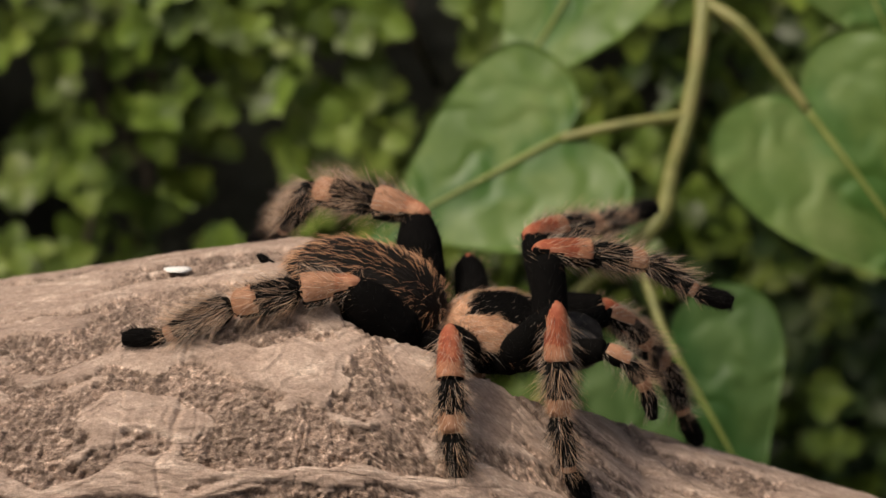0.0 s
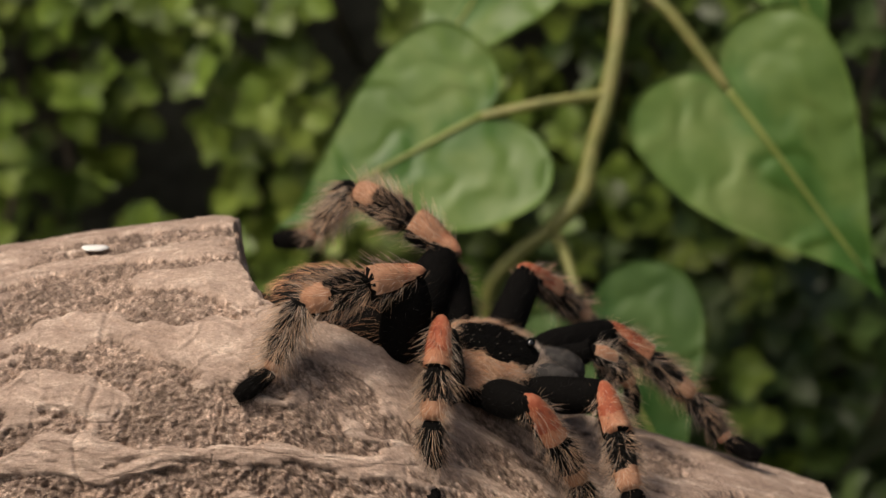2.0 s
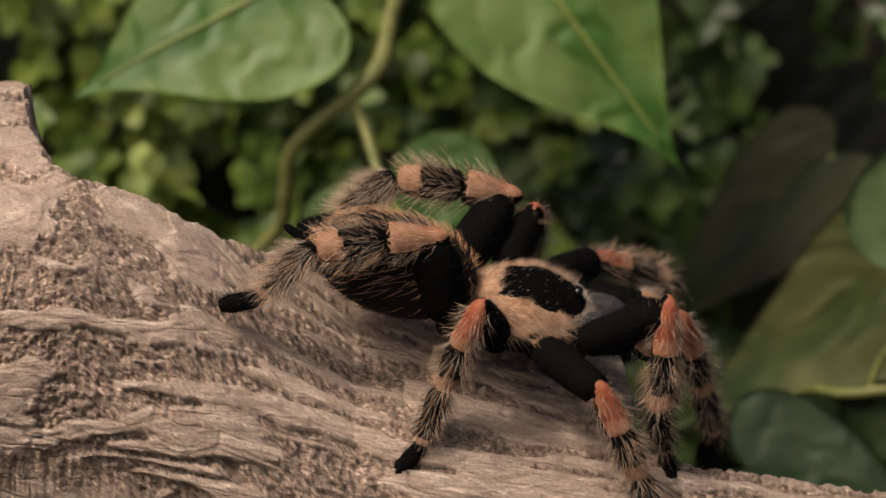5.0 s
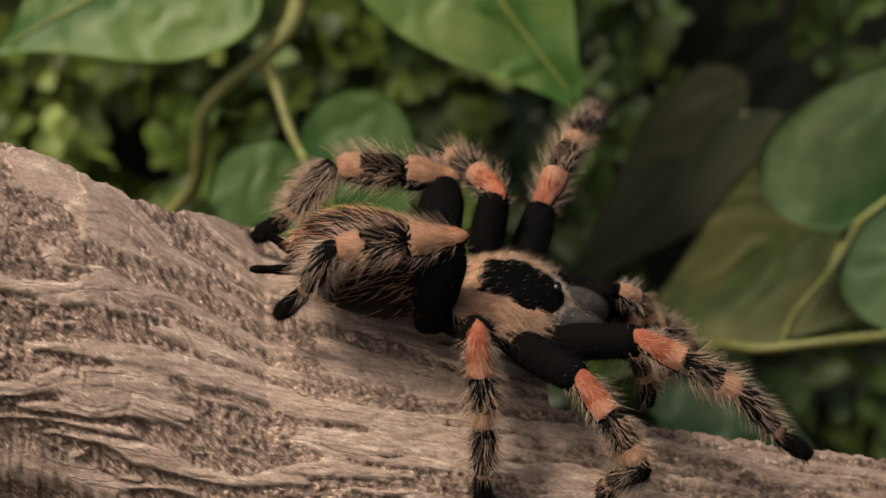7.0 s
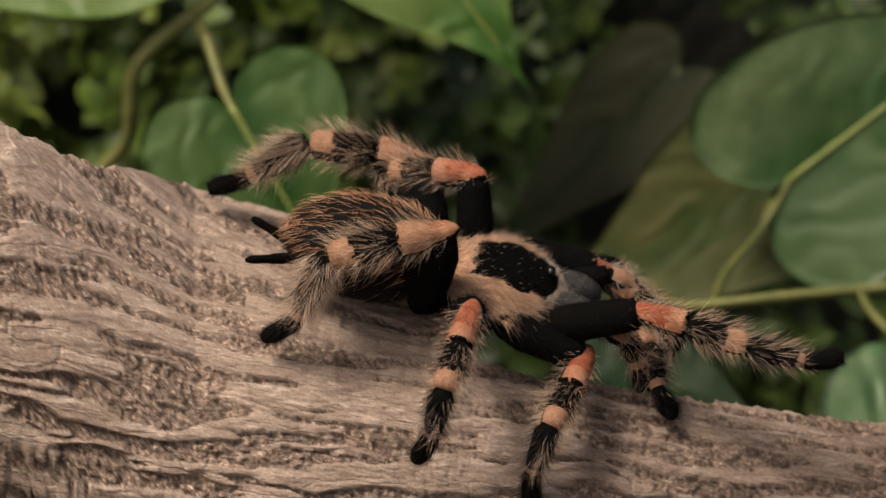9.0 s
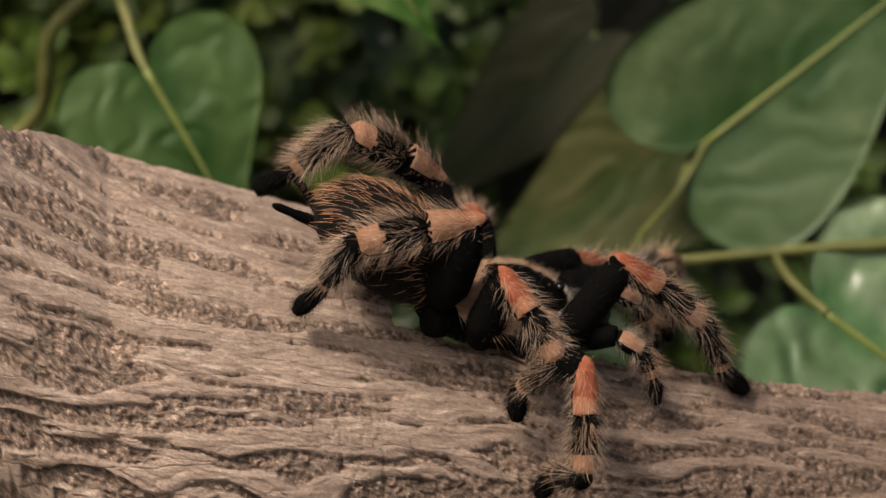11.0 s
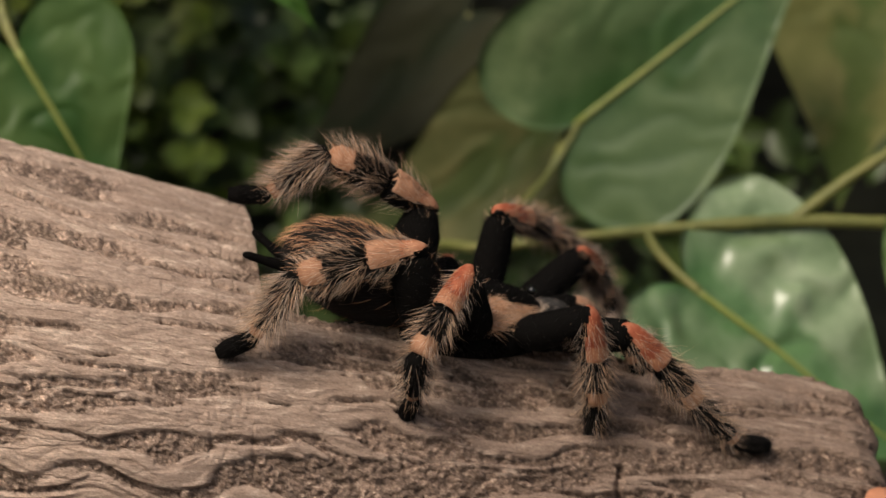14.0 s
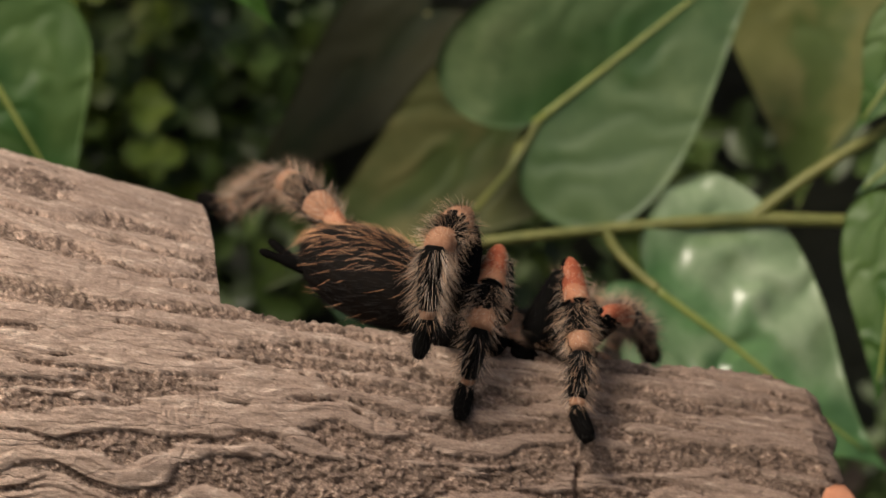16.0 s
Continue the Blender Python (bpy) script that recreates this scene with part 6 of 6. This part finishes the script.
    step(11.5, "L4", (80.5, -5.8, -22.8), (58.4, -11.1, -12.8), (45.7, -13.2, -20.8), (36.6, -13.1, -20.9))
    stance(12.0, (100.2, -17.2, -48.7, 14.0, 3.3, 2.0), (-44.9, 6.9, 15.4))
    step(12.0, "R1", (125.1, -32.8, -39.9), (147.2, -39.4, -43.4), (159.2, -38.8, -45.0), (167.4, -39.0, -44.0))
    step(12.0, "R2", (112.5, -40.2, -44.5), (126.0, -39.1, -61.4), (130.5, -41.7, -72.0), (136.3, -43.3, -77.6))
    step(12.0, "R3", (97.6, -35.5, -41.2), (90.7, -48.5, -55.8), (90.1, -39.2, -63.9), (90.9, -32.4, -68.4))
    step(12.0, "R4", (90.2, -31.9, -30.7), (66.0, -33.0, -35.9), (59.2, -30.2, -49.2), (52.8, -27.2, -54.8))
    step(12.0, "L1", (120.7, 6.6, -38.3), (131.3, -10.5, -50.1), (136.3, -9.8, -61.2), (136.7, -17.4, -64.2))
    step(12.0, "L2", (106.3, 10.7, -40.9), (119.2, 25.0, -50.7), (121.4, 24.9, -62.3), (124.6, 28.6, -68.9))
    step(12.0, "L3", (95.0, 7.6, -41.8), (93.9, 21.9, -56.8), (93.0, 25.2, -68.7), (92.4, 30.5, -74.9))
    step(12.0, "L4", (81.4, -3.1, -24.6), (59.0, -3.2, -13.9), (46.6, -4.6, -22.6), (37.6, -4.3, -23.3))
    stance(12.5, (105.4, -15.1, -49.7, 10.0, 5.2, 4.4), (-47.6, 7.4, 12.5))
    step(12.5, "R1", (133.5, -34.9, -51.8), (147.3, -32.4, -70.4), (153.2, -27.9, -80.1), (158.7, -26.1, -86.0))
    step(12.5, "R2", (121.3, -38.1, -52.7), (137.0, -39.8, -67.4), (144.3, -41.5, -76.6), (151.8, -39.6, -79.3))
    step(12.5, "R3", (100.7, -31.7, -39.4), (91.0, -44.5, -52.4), (90.8, -35.7, -61.1), (91.5, -30.2, -67.2))
    step(12.5, "R4", (91.2, -33.9, -29.7), (67.4, -31.0, -36.3), (61.2, -28.8, -50.1), (53.9, -26.8, -55.0))
    step(12.5, "L1", (123.8, 7.5, -36.6), (139.0, 10.3, -54.1), (144.7, 16.8, -62.6), (146.7, 21.8, -68.8))
    step(12.5, "L2", (124.6, -4.0, -43.1), (143.2, 5.4, -48.7), (139.3, 8.5, -59.4), (141.5, 12.2, -66.4))
    step(12.5, "L3", (99.2, 9.1, -42.7), (97.7, 23.5, -57.6), (96.7, 26.9, -69.5), (95.9, 32.2, -75.7))
    step(12.5, "L4", (82.0, -1.2, -27.2), (60.1, -2.6, -15.7), (47.1, -3.4, -23.7), (38.1, -2.8, -23.6))
    stance(13.0, (109.1, -13.1, -51.0, 6.0, 5.8, 7.0), (-45.8, 8.8, 12.6))
    step(13.0, "R1", (132.6, -18.0, -36.4), (155.0, -14.5, -30.9), (166.5, -12.6, -27.5), (173.0, -12.7, -22.4))
    step(13.0, "R2", (126.3, -36.0, -50.6), (132.8, -31.8, -70.8), (135.5, -23.6, -78.9), (135.4, -28.6, -85.4))
    step(13.0, "R3", (104.0, -22.3, -38.3), (93.8, -33.4, -52.6), (94.4, -28.5, -63.9), (93.6, -25.0, -71.3))
    step(13.0, "R4", (92.3, -27.2, -29.6), (68.4, -29.2, -36.0), (62.2, -29.4, -49.9), (54.6, -27.8, -54.6))
    step(13.0, "L1", (137.4, 6.6, -51.1), (151.6, 22.4, -60.8), (151.8, 27.3, -72.0), (154.7, 32.2, -77.8))
    step(13.0, "L2", (118.4, 1.9, -36.2), (132.7, 15.0, -45.9), (134.0, 18.1, -57.2), (137.7, 22.3, -63.2))
    step(13.0, "L3", (101.7, 10.9, -45.0), (99.4, 25.5, -59.6), (98.2, 29.1, -71.4), (97.0, 34.5, -77.4))
    step(13.0, "L4", (81.4, -0.1, -29.4), (60.8, -7.0, -17.6), (46.7, -8.0, -23.2), (37.7, -7.6, -22.4))
    stance(13.5, (112.3, -11.6, -52.1, 4.0, 6.3, 9.8), (-46.9, 10.4, 12.5))
    step(13.5, "R1", (138.1, -31.7, -48.3), (158.3, -33.8, -59.6), (169.6, -32.5, -64.1), (177.8, -31.8, -64.1))
    step(13.5, "R2", (129.4, -34.5, -50.0), (134.5, -30.5, -70.6), (135.8, -23.3, -79.8), (136.2, -28.9, -85.7))
    step(13.5, "R3", (105.6, -24.1, -39.6), (95.1, -34.8, -53.9), (94.5, -29.2, -64.9), (94.2, -24.5, -71.6))
    step(13.5, "R4", (94.4, -27.1, -31.9), (70.5, -28.4, -38.4), (62.3, -28.7, -51.3), (55.1, -26.5, -56.2))
    step(13.5, "L1", (135.0, 13.9, -48.5), (145.7, 30.4, -61.1), (149.7, 33.0, -72.3), (153.4, 36.7, -78.6))
    step(13.5, "L2", (120.2, 3.8, -36.8), (133.4, 17.4, -47.2), (136.9, 22.2, -57.4), (141.2, 26.9, -62.6))
    step(13.5, "L3", (104.6, 12.4, -47.3), (101.2, 27.0, -61.5), (99.3, 30.9, -73.2), (97.7, 36.2, -79.2))
    step(13.5, "L4", (83.1, -0.2, -30.9), (62.9, 11.8, -23.0), (48.5, 10.5, -27.9), (39.6, 11.0, -26.2))
    stance(14.0, (113.8, -10.1, -53.8, 2.0, 6.8, 12.6), (-47.1, 12.5, 11.4))
    step(14.0, "R1", (142.4, -28.8, -54.4), (157.5, -24.9, -71.7), (166.3, -24.5, -80.2), (174.3, -23.3, -81.7))
    step(14.0, "R2", (132.5, -32.1, -49.9), (135.2, -26.7, -70.6), (135.7, -20.5, -80.7), (135.0, -26.1, -86.7))
    step(14.0, "R3", (106.8, -26.9, -41.6), (95.7, -36.3, -56.3), (95.8, -29.5, -66.7), (94.5, -24.7, -73.2))
    step(14.0, "R4", (95.4, -28.8, -35.1), (71.3, -27.2, -40.9), (62.5, -28.1, -53.3), (54.6, -26.1, -57.1))
    step(14.0, "L1", (137.8, 11.0, -47.6), (146.0, 28.2, -61.0), (150.0, 35.6, -69.8), (152.8, 39.3, -76.6))
    step(14.0, "L2", (119.2, 6.1, -36.4), (133.4, 20.0, -44.8), (141.2, 23.4, -53.0), (144.9, 30.0, -56.2))
    step(14.0, "L3", (107.9, 13.2, -49.5), (102.6, 28.0, -63.0), (99.4, 31.9, -74.3), (97.1, 37.2, -80.1))
    step(14.0, "L4", (101.3, -0.8, -32.1), (79.9, -3.7, -20.0), (67.2, -5.1, -28.3), (58.2, -4.6, -28.1))
    stance(14.5, (114.8, -7.5, -54.5, 0.0, 7.3, 15.4), (-44.9, 14.3, 13.3))
    step(14.5, "R1", (145.6, -21.7, -51.5), (157.9, -18.0, -70.9), (165.8, -21.4, -79.6), (173.4, -22.9, -82.2))
    step(14.5, "R2", (137.1, -15.7, -49.1), (135.7, -26.8, -67.5), (134.8, -22.5, -78.4), (134.6, -29.3, -82.9))
    step(14.5, "R3", (115.9, -25.6, -42.0), (113.5, -39.0, -57.6), (113.8, -32.4, -68.1), (114.6, -27.3, -74.4))
    step(14.5, "R4", (95.5, -22.6, -35.0), (71.4, -25.1, -40.1), (62.6, -26.2, -52.5), (54.6, -24.8, -56.5))
    step(14.5, "L1", (138.2, 13.7, -47.7), (151.0, 31.5, -55.6), (150.9, 35.4, -67.1), (153.5, 40.2, -73.2))
    step(14.5, "L2", (128.6, 8.8, -46.8), (144.8, 23.2, -47.0), (143.6, 26.1, -58.3), (146.4, 30.2, -64.8))
    step(14.5, "L3", (111.9, 14.3, -51.1), (104.6, 28.9, -63.8), (99.8, 32.9, -74.6), (96.7, 38.1, -80.1))
    step(14.5, "L4", (101.2, 2.1, -33.9), (80.4, 12.0, -24.5), (68.5, 13.8, -33.7), (59.7, 15.4, -33.5))
    stance(15.0, (117.7, -5.1, -56.8, -1.9, 7.9, 18.2), (-44.1, 16.2, 13.4))
    step(15.0, "R1", (150.0, -11.8, -50.9), (159.2, -23.8, -68.7), (166.0, -21.6, -78.6), (172.9, -23.6, -82.6))
    step(15.0, "R2", (139.3, -12.9, -46.2), (144.3, -24.1, -64.0), (143.3, -20.3, -75.1), (145.5, -26.5, -80.1))
    step(15.0, "R3", (118.3, -15.1, -42.5), (115.6, -25.8, -60.1), (116.0, -19.6, -70.8), (114.4, -26.2, -75.4))
    step(15.0, "R4", (97.2, -21.4, -36.5), (72.9, -23.0, -40.7), (63.6, -24.9, -52.7), (55.1, -24.4, -55.9))
    step(15.0, "L1", (140.3, 16.8, -50.7), (155.8, 33.9, -53.9), (153.9, 34.8, -65.9), (156.1, 38.3, -72.9))
    step(15.0, "L2", (131.5, 9.0, -49.7), (148.0, 23.0, -50.0), (146.5, 26.2, -61.3), (149.4, 30.2, -67.8))
    step(15.0, "L3", (114.9, 15.8, -53.7), (106.3, 30.4, -65.6), (100.8, 34.4, -76.0), (97.2, 39.5, -81.3))
    step(15.0, "L4", (100.3, 2.4, -35.0), (80.0, -3.1, -21.8), (67.1, -7.0, -28.8), (58.2, -7.2, -28.0))
    stance(15.5, (121.7, -2.9, -58.8, -3.8, 13.5, 20.2), (-43.7, 18.1, 11.8))
    step(15.5, "R1", (152.4, -6.2, -51.7), (161.9, -20.3, -67.6), (168.0, -20.0, -78.2), (174.0, -22.4, -83.3))
    step(15.5, "R2", (140.7, -10.1, -44.3), (141.2, -22.4, -62.1), (140.9, -21.6, -73.8), (143.7, -25.8, -80.2))
    step(15.5, "R3", (122.1, -11.6, -41.3), (117.8, -24.5, -56.9), (116.1, -20.6, -68.5), (114.8, -25.9, -74.7))
    step(15.5, "R4", (109.2, -16.8, -30.5), (88.2, -30.0, -31.8), (77.9, -33.8, -42.4), (69.4, -35.4, -45.2))
    step(15.5, "L1", (144.4, 19.7, -56.5), (159.6, 37.3, -58.4), (157.5, 39.3, -70.2), (159.5, 43.4, -77.0))
    step(15.5, "L2", (135.6, 12.5, -54.4), (151.9, 26.6, -55.8), (149.8, 29.4, -67.1), (152.3, 33.3, -73.8))
    step(15.5, "L3", (119.8, 17.0, -56.5), (110.2, 31.6, -67.6), (103.7, 35.5, -77.5), (99.6, 40.5, -82.4))
    step(15.5, "L4", (95.0, 6.2, -35.9), (82.2, 27.0, -31.7), (69.4, 29.8, -39.4), (60.8, 31.7, -37.5))
    stance(16.0, (125.0, -0.9, -60.8, -5.9, 21.8, 22.4), (-42.5, 19.8, 5.8))
    step(16.0, "R1", (148.2, -16.9, -54.0), (158.9, 2.3, -61.8), (162.2, 11.4, -69.3), (165.3, 16.9, -74.5))
    step(16.0, "R2", (141.3, -7.8, -46.4), (141.1, -24.0, -60.6), (139.3, -30.0, -70.6), (141.7, -34.5, -77.1))
    step(16.0, "R3", (125.1, -9.4, -42.5), (119.2, -24.9, -54.9), (116.9, -22.8, -66.9), (114.9, -25.8, -74.2))
    step(16.0, "R4", (117.6, -11.1, -33.0), (108.4, -34.0, -34.1), (106.8, -34.8, -49.2), (105.2, -33.1, -58.0))
    step(16.0, "L1", (148.0, 21.6, -67.5), (163.4, 39.0, -68.1), (160.0, 43.3, -79.0), (161.0, 48.6, -85.2))
    step(16.0, "L2", (139.3, 15.7, -64.3), (155.4, 30.1, -65.3), (152.3, 34.4, -75.9), (154.0, 39.3, -82.2))
    step(16.0, "L3", (123.1, 18.6, -62.1), (112.4, 33.5, -71.8), (104.6, 37.7, -80.4), (99.7, 42.5, -84.8))
    step(16.0, "L4", (92.4, 9.4, -39.0), (82.5, 31.6, -33.9), (70.9, 37.3, -41.9), (63.8, 42.7, -40.6))
    body_rows, rear_rows = [], []
    rows = {k: [[] for _ in range(5)] for k in LEGS}
    for tenth in range(161):
        t = tenth / 10
        m, rear, legs = stand_at(t)
        body_rows.append((t, m))
        root = np.array((-0.0118, 0, 0.0012))
        x = -unit(rear - root)
        y = unit(np.cross((0, 0, 1), x))
        z = np.cross(x, y)
        rear_rows.append((t, matrix_of((x, y, z), root)))
        inverse = m.inverted()
        for k, points in legs.items():
            leg, parts = LEGS[k]
            to_leg = leg.matrix_basis.inverted() @ inverse
            for i, w in enumerate(joints(k, m, *points)):
                rows[k][i].append((t, to_leg @ w))
    walk(tarantula, body_rows)
    walk(abdomen, rear_rows)
    for k, (leg, parts) in LEGS.items():
        for i, ob in enumerate(parts):
            walk(ob, rows[k][i])


motions()
